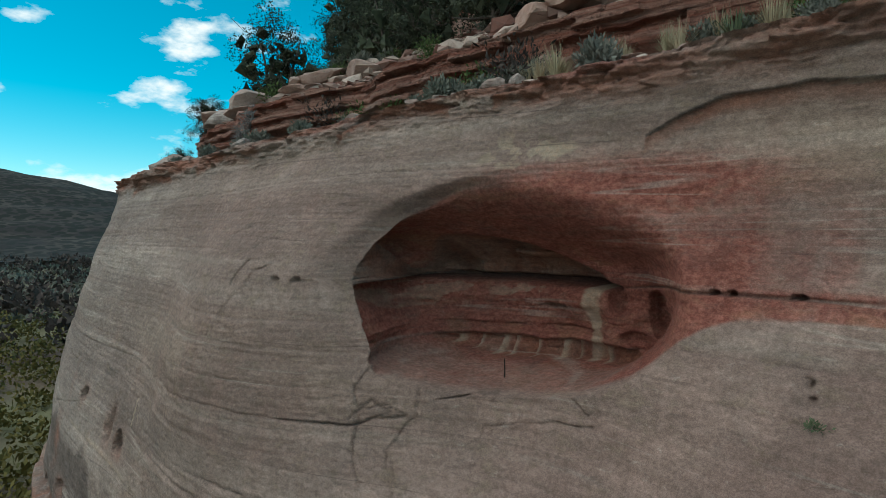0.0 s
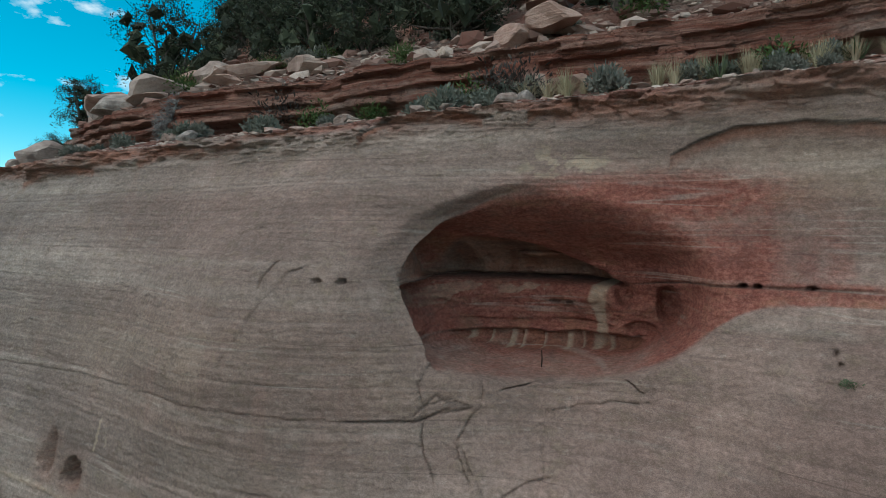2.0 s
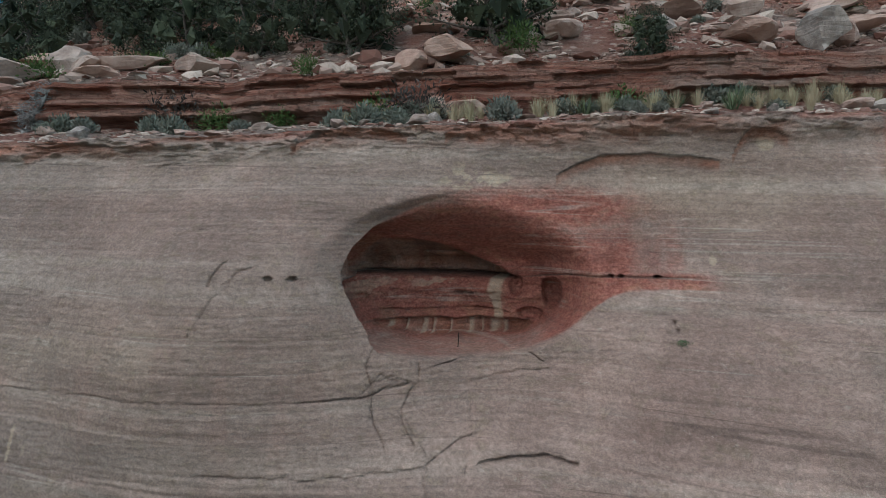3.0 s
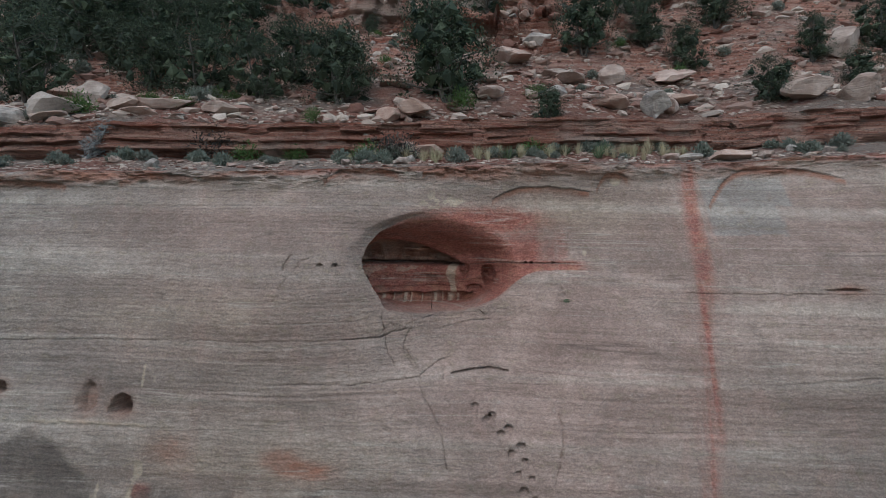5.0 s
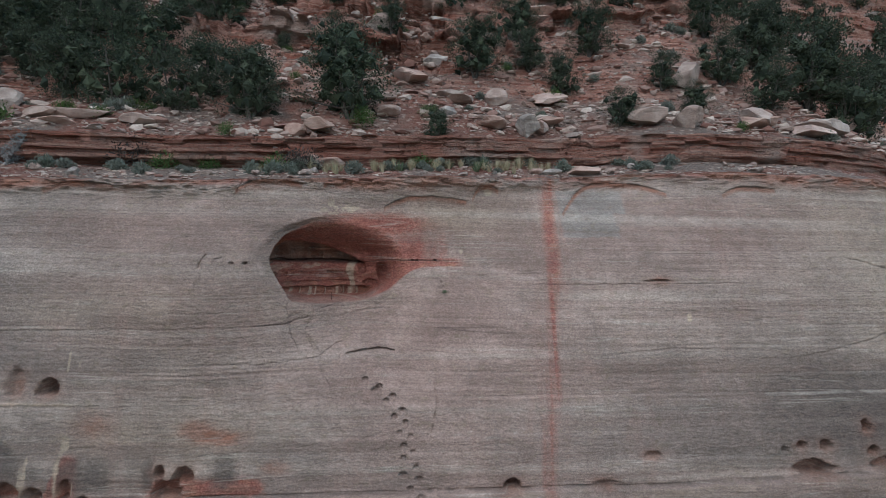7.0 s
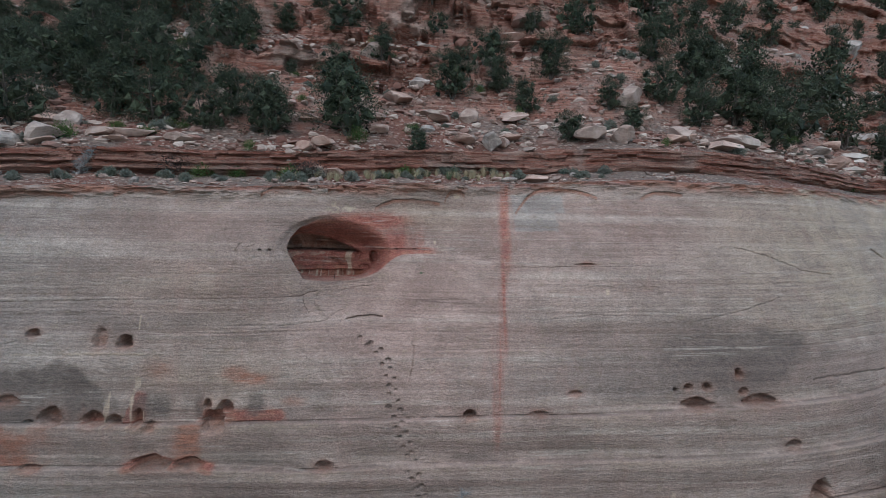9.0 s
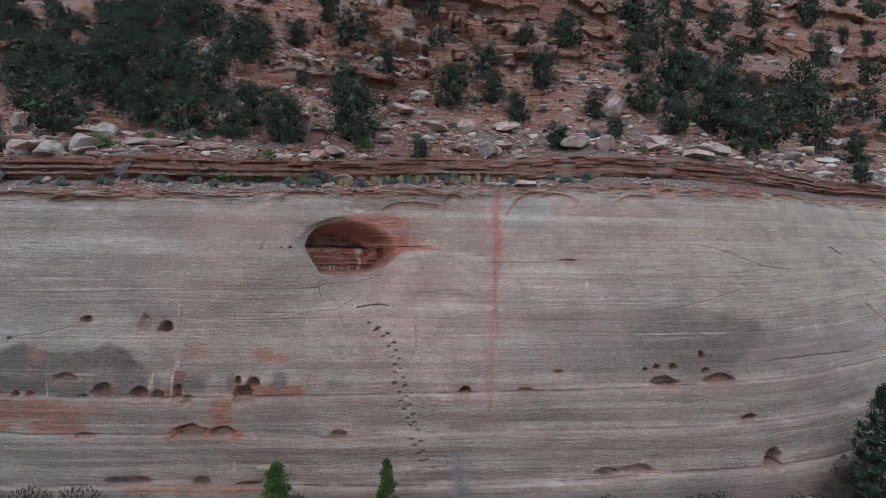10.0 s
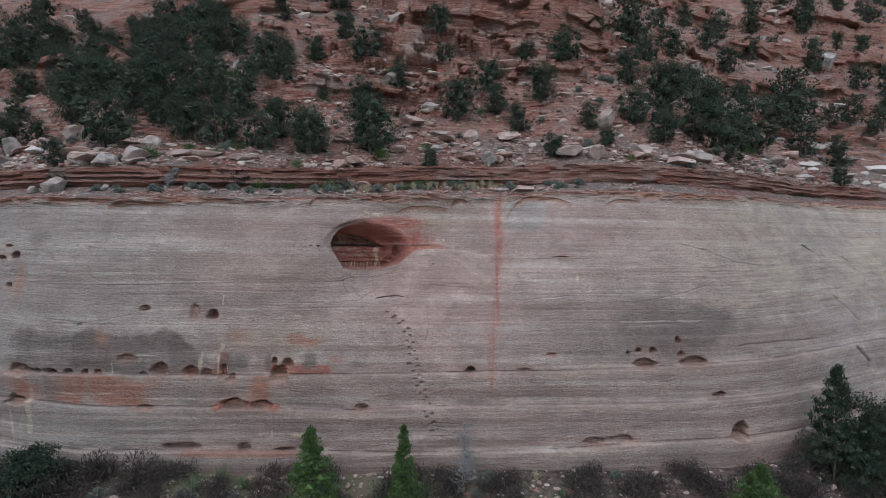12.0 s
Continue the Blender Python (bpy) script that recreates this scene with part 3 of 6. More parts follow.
def carve_alcove(x, y, z, stain_and_shading):
    """The alcove: it runs on behind a sharp lip at its -x end, has a flat floor and a domed ceiling, and opens softly towards +x."""
    red, dark, pale, rust = stain_and_shading
    lip = curve(z, [10.6, 10.85, 11.1, 11.4, 12.0, 12.35, 12.8, 13.25, 13.6, 13.95], [-6.1, -6.85, -7.1, -7.28, -7.66, -7.78, -7.72, -7.42, -6.85, -5.9], 0.06) + 0.02 * fbm(z * 2.5, 0.0, seed=49)
    u = x - lip
    nook = 1 - smooth(u, 0.0, 0.9)
    # the face rolls inwards before it reaches the lip
    y = y + 0.34 * smooth(u, -0.6, 0.05) ** 2 * smooth(z, 10.7, 11.5) * (1 - smooth(z, 13.4, 14.1)) * (1 - smooth(x, -6.2, -5.4))
    # plan of the back wall, by the distance u from the lip
    at = [0, 0.05, 0.12, 0.22, 0.36, 0.55, 0.85, 1.25, 1.65, 2.1, 2.6, 3.3, 3.8, 4.4]
    shift = curve(np.clip(u, 0, 4.4), at, [0, -0.32, -0.69, -1.0, -1.1, -1.0, -0.82, -0.62, -0.42, -0.12, -0.02, 0, 0, 0], 0.02)
    back = curve(np.clip(u, 0, 4.4), at, [4.4, 4.95, 5.4, 5.95, 6.5, 6.85, 7.2, 7.6, 7.93, 7.9, 7.85, 7.7, 7.25, 6.6], 0.02)
    within = smooth(u, 0.0, 0.03) * (1 - smooth(x, -3.7, -2.9))
    sill = curve(x, [-8, -7.2, -6.6, -6.0, -5.0, -4.5, -3.9, -3.4, -2.9], [11.0, 10.98, 10.86, 10.80, 10.83, 10.92, 11.15, 11.55, 12.0])
    broad = 0.10 + 0.75 * smooth(x, -5.0, -3.6) + 0.3 * nook
    rise = np.clip((z - sill) / broad, 0, 1)
    rise = rise + 0.35 * rise * (1 - rise)
    head = curve(x, [-7.8, -7.2, -6.6, -5.8, -5.0, -4.2, -3.5, -2.9], [13.3, 13.6, 13.78, 13.82, 13.65, 13.4, 13.05, 12.7])
    dome = 1 - smooth(z, 12.35, head)
    inner = within * rise * dome
    px = x + shift * smooth(inner, 0.0, 0.6)
    # beds of the back wall
    slot = 12.21 - 0.03 * (px + 7)
    left = 1 - smooth(px, -5.6, -4.9)
    back = back + 0.9 * np.exp(-((z - slot) / 0.030) ** 2) * left
    roof = curve(px, [-8.5, -8.1, -7.7, -7.1, -6.6, -6.1, -5.6, -5.2], [12.35, 12.78, 13.0, 13.0, 12.86, 12.66, 12.42, 12.2], 0.04) + 0.03 * fbm(px * 3, 0.0, seed=50)
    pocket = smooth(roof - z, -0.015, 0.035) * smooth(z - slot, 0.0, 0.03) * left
    back = back + 0.6 * pocket * (0.7 + 0.5 * np.abs(np.sin(px * 2.9 + 0.6)))
    blocks = pocket * np.exp(-((z - 12.66) / 0.055) ** 4) * smooth(px, -7.2, -7.1) * (1 - smooth(px, -5.95, -5.85))
    back = back - 0.5 * blocks * (0.75 + 0.25 * np.sign(np.sin(px * 11.0)))
    shelf = 11.22 + 0.05 * fbm(px * 2.2, 0.0, seed=45)
    low = smooth(shelf - z, 0.0, 0.03) * (1 - smooth(px, -4.9, -4.6)) * smooth(rise, 0.85, 1.0)
    back = back + 0.15 * low - 0.12 * np.exp(-((z - shelf - 0.05) / 0.05) ** 2) * (1 - smooth(px, -4.9, -4.5))
    upper_bed = 11.42 + 0.03 * fbm(px * 2.5, 4.0, seed=44)
    back = back + 0.10 * np.exp(-((z - upper_bed) / 0.022) ** 2) * smooth(fbm(px * 1.5, 2.0, seed=46), -0.4, 0.1)
    back = back - 0.14 * smooth(slot - z, 0.02, 0.10) * left * (1 - smooth(slot - z, 0.25, 0.6))
    flakes = 0.07 * np.round(3 * fbm(px * 1.8, z * 3.6, seed=43)) / 3 + 0.035 * np.round(3 * fbm(px * 5.0, z * 8.0, seed=42)) / 3 + 0.05 * fbm(px * 1.2, z * 3.5, seed=51) + 0.03 * fbm(px * 4.0, z * 7.0, seed=52)
    back = back + flakes * (1 - 0.6 * smooth(px, -5.0, -4.2))
    columns = np.zeros_like(x)
    for cx, wide in ((-8.1, 0.05), (-7.65, 0.055), (-7.35, 0.03), (-7.02, 0.07), (-6.84, 0.04), (-6.5, 0.035), (-6.08, 0.08), (-5.85, 0.035), (-5.6, 0.13), (-5.32, 0.07)):
        columns = np.maximum(columns, np.exp(-((px - cx - 0.025 * fbm(z * 5, cx, seed=53)) / wide) ** 2))
    back = back - 0.10 * columns * low
    for cx, cz, rx, rz, deep, sag in ((-5.08, 12.0, 0.17, 0.19, 0.22, 1.6), (-4.27, 11.98, 0.24, 0.22, 0.34, 2.6), (-6.39, 11.77, 0.11, 0.05, 0.16, 1.0), (-6.12, 11.76, 0.08, 0.04, 0.12, 1.0), (-6.85, 11.8, 0.07, 0.05, 0.08, 1.0), (-8.2, 11.7, 0.1, 0.14, 0.12, 1.0), (-4.75, 11.35, 0.3, 0.17, 0.16, 1.0)):
        back = back + deep * scoop(px, z, cx, cz, rx, rz, 2.4, sag)
    depth = np.clip(back - y, 0, None) * inner
    # the bedding plane runs on as a thin open seam beyond the alcove, with a few small holes
    line = np.exp(-((z - 12.16 - 0.14 * smooth(x, -5.2, -3.6)) / 0.018) ** 2) * smooth(x, -5.2, -4.6) * (1 - smooth(x, -1.9, -1.1))
    y = y + depth + 0.05 * line
    for cx in (-3.05, -2.86, -2.2):
        y = y + 0.22 * scoop(x, z, cx, 12.32, 0.06, 0.04)
    dark = np.maximum(dark, 0.7 * line)
    inside = smooth(inner, 0.03, 0.25)
    red = np.maximum(red, inside * (0.9 - 0.9 * pocket))
    red = np.maximum(red, 0.8 * smooth(head + 0.25 - z, 0.0, 0.5) * smooth(z, 12.6, 13.1) * smooth(u, -0.10, 0.15) * (1 - smooth(x, -3.6, -2.2)))
    # grey dust on the floor and on the upper courses at the closed end
    dusty = inside * (1 - smooth(px, -7.4, -6.4)) * smooth(fbm(px * 1.2, z * 2.0, seed=41), -0.5, 0.3)
    red = red * (1 - 0.12 * dusty)
    red = red * (1 - 0.45 * inside * (1 - smooth(rise, 0.6, 1.0)) * (1 - smooth(x, -4.6, -3.8)))
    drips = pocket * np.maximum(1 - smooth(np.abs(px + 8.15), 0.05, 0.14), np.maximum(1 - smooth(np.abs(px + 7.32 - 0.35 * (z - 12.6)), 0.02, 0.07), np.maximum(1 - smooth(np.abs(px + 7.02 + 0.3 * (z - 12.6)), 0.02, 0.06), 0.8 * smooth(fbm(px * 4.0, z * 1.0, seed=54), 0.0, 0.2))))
    # dark drips, plus painted shade that deepens the pocket and the slot
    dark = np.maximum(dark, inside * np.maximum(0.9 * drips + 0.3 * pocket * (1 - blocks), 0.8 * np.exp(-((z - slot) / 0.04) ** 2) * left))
    red = np.maximum(red, inside * 0.6 * drips)
    pale = np.maximum(pale, inside * (1 - drips) * pocket * (0.45 + 0.55 * blocks))
    pale = np.maximum(pale, inside * 0.85 * columns * low * smooth(z, 10.86, 10.9))
    tall = np.exp(-((px + 5.50 + 0.05 * np.sin(z * 6)) / (0.12 + 0.06 * smooth(z, 11.6, 11.8))) ** 4)
    pale = np.maximum(pale, inside * 0.95 * tall * smooth(z, 10.9, 11.0) * (1 - smooth(z, 12.14, 12.24)))
    pale = np.maximum(pale, inside * 0.5 * smooth(fbm(px * 2.8, z * 4.0, seed=56), 0.12, 0.35) * smooth(z, 11.55, 11.75) * (1 - smooth(z, 12.1, 12.25)) * left)
    rust = np.maximum(rust, inside * 0.62 * pocket)
    rust = np.maximum(rust, inside * 0.8 * low * (1 - columns) * smooth(px, -7.6, -7.0))
    # shadow line under the overhanging shelf, painted as a dark strip
    dark = np.maximum(dark, inside * 0.5 * np.exp(-((z - shelf) / 0.03) ** 2) * (1 - smooth(px, -4.9, -4.5)))
    return px, y, (red, dark, pale, rust)


def build_cliff():
    xs = steps_between((-70, -30, 0.6), (-30, -10.5, 0.08), (-10.5, -7.75, 0.035), (-7.75, -6.7, 0.0115), (-6.7, -2.6, 0.02), (-2.6, 3, 0.045), (3, 18, 0.085), (18, 40, 0.13), (40, 110, 1.0))
    zs = steps_between((-6, 0, 0.5), (0, 1.0, 0.08), (1.0, 2.0, 0.03), (2.0, 3.2, 0.06), (3.2, 4.2, 0.026), (4.2, 5.1, 0.055), (5.1, 5.9, 0.024), (5.9, 8, 0.05), (8, 10.7, 0.028), (10.7, 11.05, 0.008), (11.05, 11.5, 0.018), (11.5, 13.8, 0.022), (13.8, 15.6, 0.028))
    x, raw = np.meshgrid(xs, zs)
    row = xs[None]
    top = rim_height(row) + 0 * x
    z = np.where(raw > 13.8, 13.8 + (raw - 13.8) * (top - 13.8) / 1.8, raw)
    y = wall_depth(x, z)
    y = y + 0.10 * fbm(x * 0.35, z * 0.35, seed=1) + 0.022 * fbm(x * 0.25, z * 4.0, seed=2) + 0.008 * fbm(x * 2.0, z * 14.0, seed=3) + 0.015 * fbm(x * 3.0, z * 3.0, seed=4)
    red, dark, pale, rust = (np.zeros_like(x) for _ in range(4))
    rng = random.Random(4)

    def window(x0, x1, z0, z1):
        return slice(*np.searchsorted(zs, (z0 - 0.5, z1 + 0.5))), slice(*np.searchsorted(xs, (x0, x1)))

    # long bedding planes, each a low step that comes and goes
    planes = [(14.45, 0.004, 0.03), (13.75, -0.003, 0.02), (12.75, 0.006, 0.03), (11.66, 0.004, 0.035), (11.2, -0.004, 0.03), (10.35, 0.010, 0.03), (9.55, 0.0, 0.03), (8.75, -0.008, 0.04), (8.05, 0.002, 0.06), (7.0, 0.012, 0.03), (6.2, -0.006, 0.03), (4.5, 0.004, 0.03), (2.6, 0.003, 0.04), (2.2, 0.004, 0.03), (3.15, 0.002, 0.03)]
    planes += [(rng.uniform(2, 15), rng.uniform(-0.006, 0.008), rng.uniform(0.012, 0.028)) for _ in range(22)]
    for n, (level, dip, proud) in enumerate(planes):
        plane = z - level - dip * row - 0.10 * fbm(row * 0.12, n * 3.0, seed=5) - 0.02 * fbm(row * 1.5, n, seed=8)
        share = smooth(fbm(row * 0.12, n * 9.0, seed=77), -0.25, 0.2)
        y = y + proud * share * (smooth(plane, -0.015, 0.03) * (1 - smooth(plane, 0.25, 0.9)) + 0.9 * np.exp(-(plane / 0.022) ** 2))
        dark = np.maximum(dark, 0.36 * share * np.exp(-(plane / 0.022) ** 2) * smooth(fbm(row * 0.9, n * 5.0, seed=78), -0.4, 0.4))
    # weathered crust under the rim
    crust = smooth(top - z, 0.75 + 0.25 * fbm(row * 0.7, 0.0, seed=6), 0.1)
    blocks = np.round(3 * fbm(x * 0.8, z * 3.0, seed=7)) / 3
    plates = np.round(4 * fbm(x * 1.7, z * 7.0, seed=13)) / 4
    y = y - crust * (0.14 + 0.24 * blocks + 0.18 * plates) + 0.05 * crust * fbm(x * 4, z * 12, seed=8)
    rust = np.maximum(rust, 0.75 * crust * smooth(fbm(x * 0.6, z * 2, seed=9), -0.5, 0.2))
    red = np.maximum(red, 0.6 * smooth(top - z, 0.3, 0.05) * smooth(fbm(x * 0.9, z * 3, seed=24), -0.3, 0.3))
    dark = np.maximum(dark, 0.35 * crust * smooth(fbm(x * 1.5, z * 8, seed=10), 0.1, 0.4))
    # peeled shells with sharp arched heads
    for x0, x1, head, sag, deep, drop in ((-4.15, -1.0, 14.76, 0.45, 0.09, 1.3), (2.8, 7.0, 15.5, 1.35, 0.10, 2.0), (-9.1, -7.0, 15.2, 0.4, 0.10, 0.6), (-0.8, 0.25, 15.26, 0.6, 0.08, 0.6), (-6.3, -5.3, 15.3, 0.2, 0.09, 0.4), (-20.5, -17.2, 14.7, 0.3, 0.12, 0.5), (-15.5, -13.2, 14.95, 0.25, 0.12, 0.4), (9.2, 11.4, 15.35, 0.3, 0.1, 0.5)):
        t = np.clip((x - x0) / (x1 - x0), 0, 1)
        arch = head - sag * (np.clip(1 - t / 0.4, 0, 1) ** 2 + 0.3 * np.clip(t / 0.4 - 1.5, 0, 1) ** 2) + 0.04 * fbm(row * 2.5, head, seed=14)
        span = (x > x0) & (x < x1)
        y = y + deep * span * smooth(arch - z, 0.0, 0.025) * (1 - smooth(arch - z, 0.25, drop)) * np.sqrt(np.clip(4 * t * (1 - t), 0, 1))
        # the thin shade under the overhanging head is painted as a dark line
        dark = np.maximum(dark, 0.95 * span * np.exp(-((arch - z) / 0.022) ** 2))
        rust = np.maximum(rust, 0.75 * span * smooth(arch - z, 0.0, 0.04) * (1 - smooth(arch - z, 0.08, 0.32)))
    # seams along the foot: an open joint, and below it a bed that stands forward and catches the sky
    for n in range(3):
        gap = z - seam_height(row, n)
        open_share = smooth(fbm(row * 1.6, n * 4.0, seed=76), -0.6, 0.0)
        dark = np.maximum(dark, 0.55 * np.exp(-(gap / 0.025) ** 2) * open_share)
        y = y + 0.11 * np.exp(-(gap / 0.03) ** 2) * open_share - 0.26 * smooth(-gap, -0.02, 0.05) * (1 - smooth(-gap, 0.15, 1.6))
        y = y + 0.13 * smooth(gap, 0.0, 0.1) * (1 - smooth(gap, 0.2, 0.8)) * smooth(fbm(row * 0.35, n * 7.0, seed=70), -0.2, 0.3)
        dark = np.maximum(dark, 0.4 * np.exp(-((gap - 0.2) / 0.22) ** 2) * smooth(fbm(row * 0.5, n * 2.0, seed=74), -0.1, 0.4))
        # skylight on the forward bed is also painted in, as a paler band
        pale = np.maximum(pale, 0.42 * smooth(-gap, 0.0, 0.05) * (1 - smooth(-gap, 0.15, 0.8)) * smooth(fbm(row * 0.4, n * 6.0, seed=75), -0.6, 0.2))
    # weathered pits and small caves
    pits = [(-13.8, 8.5, 0.32, 0.3, 0.6), (-14.78, 8.62, 0.28, 0.45, 0.2), (-17.46, 8.81, 0.26, 0.17, 0.35), (-10.33, 6.05, 0.16, 0.22, 0.3), (-9.6, 5.95, 0.3, 0.26, 0.45), (-10.0, 5.35, 0.55, 0.5, 0.5),
            (0.39, 5.5, 0.27, 0.2, 0.5), (9.48, 6.37, 0.12, 0.13, 0.3), (10.1, 6.45, 0.18, 0.15, 0.3), (10.97, 6.45, 0.24, 0.19, 0.35), (12.54, 7.03, 0.18, 0.24, 0.4), (12.65, 6.25, 0.2, 0.16, 0.3), (10.45, 5.8, 0.75, 0.28, 0.55), (13.4, 5.85, 1.0, 0.26, 0.4),
            (14.8, 4.0, 0.45, 0.2, 0.4), (15.9, 1.95, 0.65, 0.6, 0.8), (-5.59, 3.6, 0.36, 0.18, 0.35), (-24.35, 5.4, 0.8, 0.35, 0.4), (-24.26, 3.75, 0.7, 0.25, 0.4), (-20.4, 5.42, 0.2, 0.16, 0.3), (-20.89, 7.94, 0.14, 0.1, 0.2), (-22.3, 5.4, 0.4, 0.16, 0.3)]
    pits += [(-16.35, 5.62, 0.55, 0.4, 0.4), (-14.75, 5.5, 0.45, 0.35, 0.4), (-13.9, 5.45, 0.3, 0.24, 0.35), (-13.0, 5.5, 0.18, 0.4, 0.3), (-12.5, 5.22, 0.2, 0.2, 0.3), (-18.2, 6.2, 0.5, 0.2, 0.2), (-12.45, 3.75, 0.85, 0.32, 0.6), (-10.95, 3.72, 0.6, 0.26, 0.5), (-17.0, 3.62, 0.5, 0.14, 0.3),
             (-15.0, 1.55, 1.1, 0.24, 0.45), (-11.8, 1.45, 0.4, 0.26, 0.35), (-9.6, 1.35, 0.6, 0.12, 0.3), (7.25, 1.66, 0.7, 0.22, 0.4), (8.8, 1.78, 0.75, 0.24, 0.35), (-25.68, 11.55, 0.3, 0.25, 0.4), (-25.7, 9.9, 0.2, 0.14, 0.3), (-8.74, 12.28, 0.06, 0.05, 0.12), (-8.36, 12.28, 0.08, 0.06, 0.16), (5.0, 6.3, 0.3, 0.1, 0.15), (5.94, 11.75, 0.4, 0.05, 0.12), (3.4, 5.5, 0.4, 0.08, 0.15)]
    for _ in range(14):
        px = rng.uniform(-25, -12.5)
        pits.append((px, float(seam_height(px, rng.choice((0, 0, 1)))) + 0.1, rng.uniform(0.1, 0.26), rng.uniform(0.08, 0.2), rng.uniform(0.15, 0.35)))
    # small weathering holes on the rounded end of the cliff
    for _ in range(22):
        pits.append((rng.uniform(-30, -26.2), rng.uniform(1.5, 12.5), rng.uniform(0.1, 0.4), rng.uniform(0.08, 0.35), rng.uniform(0.15, 0.4)))
    jag = 1 + 0.35 * fbm(x * 2.2, z * 2.2, seed=15)
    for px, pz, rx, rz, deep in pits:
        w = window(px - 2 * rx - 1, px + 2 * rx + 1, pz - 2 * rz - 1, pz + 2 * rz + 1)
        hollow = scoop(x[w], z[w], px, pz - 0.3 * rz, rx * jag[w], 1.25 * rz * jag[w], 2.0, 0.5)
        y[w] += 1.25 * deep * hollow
        # shade below the roof of each hollow is painted into its upper part
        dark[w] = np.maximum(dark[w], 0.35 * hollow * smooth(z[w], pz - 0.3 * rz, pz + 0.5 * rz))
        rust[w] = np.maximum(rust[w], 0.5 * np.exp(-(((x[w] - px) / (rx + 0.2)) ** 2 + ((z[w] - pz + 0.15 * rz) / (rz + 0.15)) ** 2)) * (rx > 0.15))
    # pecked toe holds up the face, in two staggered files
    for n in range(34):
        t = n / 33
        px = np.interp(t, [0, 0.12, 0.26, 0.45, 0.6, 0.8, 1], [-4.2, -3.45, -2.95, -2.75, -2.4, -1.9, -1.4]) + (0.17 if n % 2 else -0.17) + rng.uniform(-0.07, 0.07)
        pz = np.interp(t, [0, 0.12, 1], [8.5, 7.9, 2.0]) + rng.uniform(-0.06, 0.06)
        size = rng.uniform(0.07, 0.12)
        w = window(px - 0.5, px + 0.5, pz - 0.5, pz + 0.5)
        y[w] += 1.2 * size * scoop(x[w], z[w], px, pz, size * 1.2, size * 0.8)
        # a dark spot under the upper edge paints the shade of the hold
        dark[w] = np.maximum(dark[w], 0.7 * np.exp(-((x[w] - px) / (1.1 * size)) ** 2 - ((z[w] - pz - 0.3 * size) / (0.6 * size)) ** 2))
    # joints and cracks
    wander_x, wander_z = 0.05 * fbm(x * 3, z * 3, seed=16), 0.05 * fbm(x * 3, z * 3, seed=17)
    open_joint = smooth(fbm(x * 1.6, z * 1.6, seed=68), -0.5, 0.2)
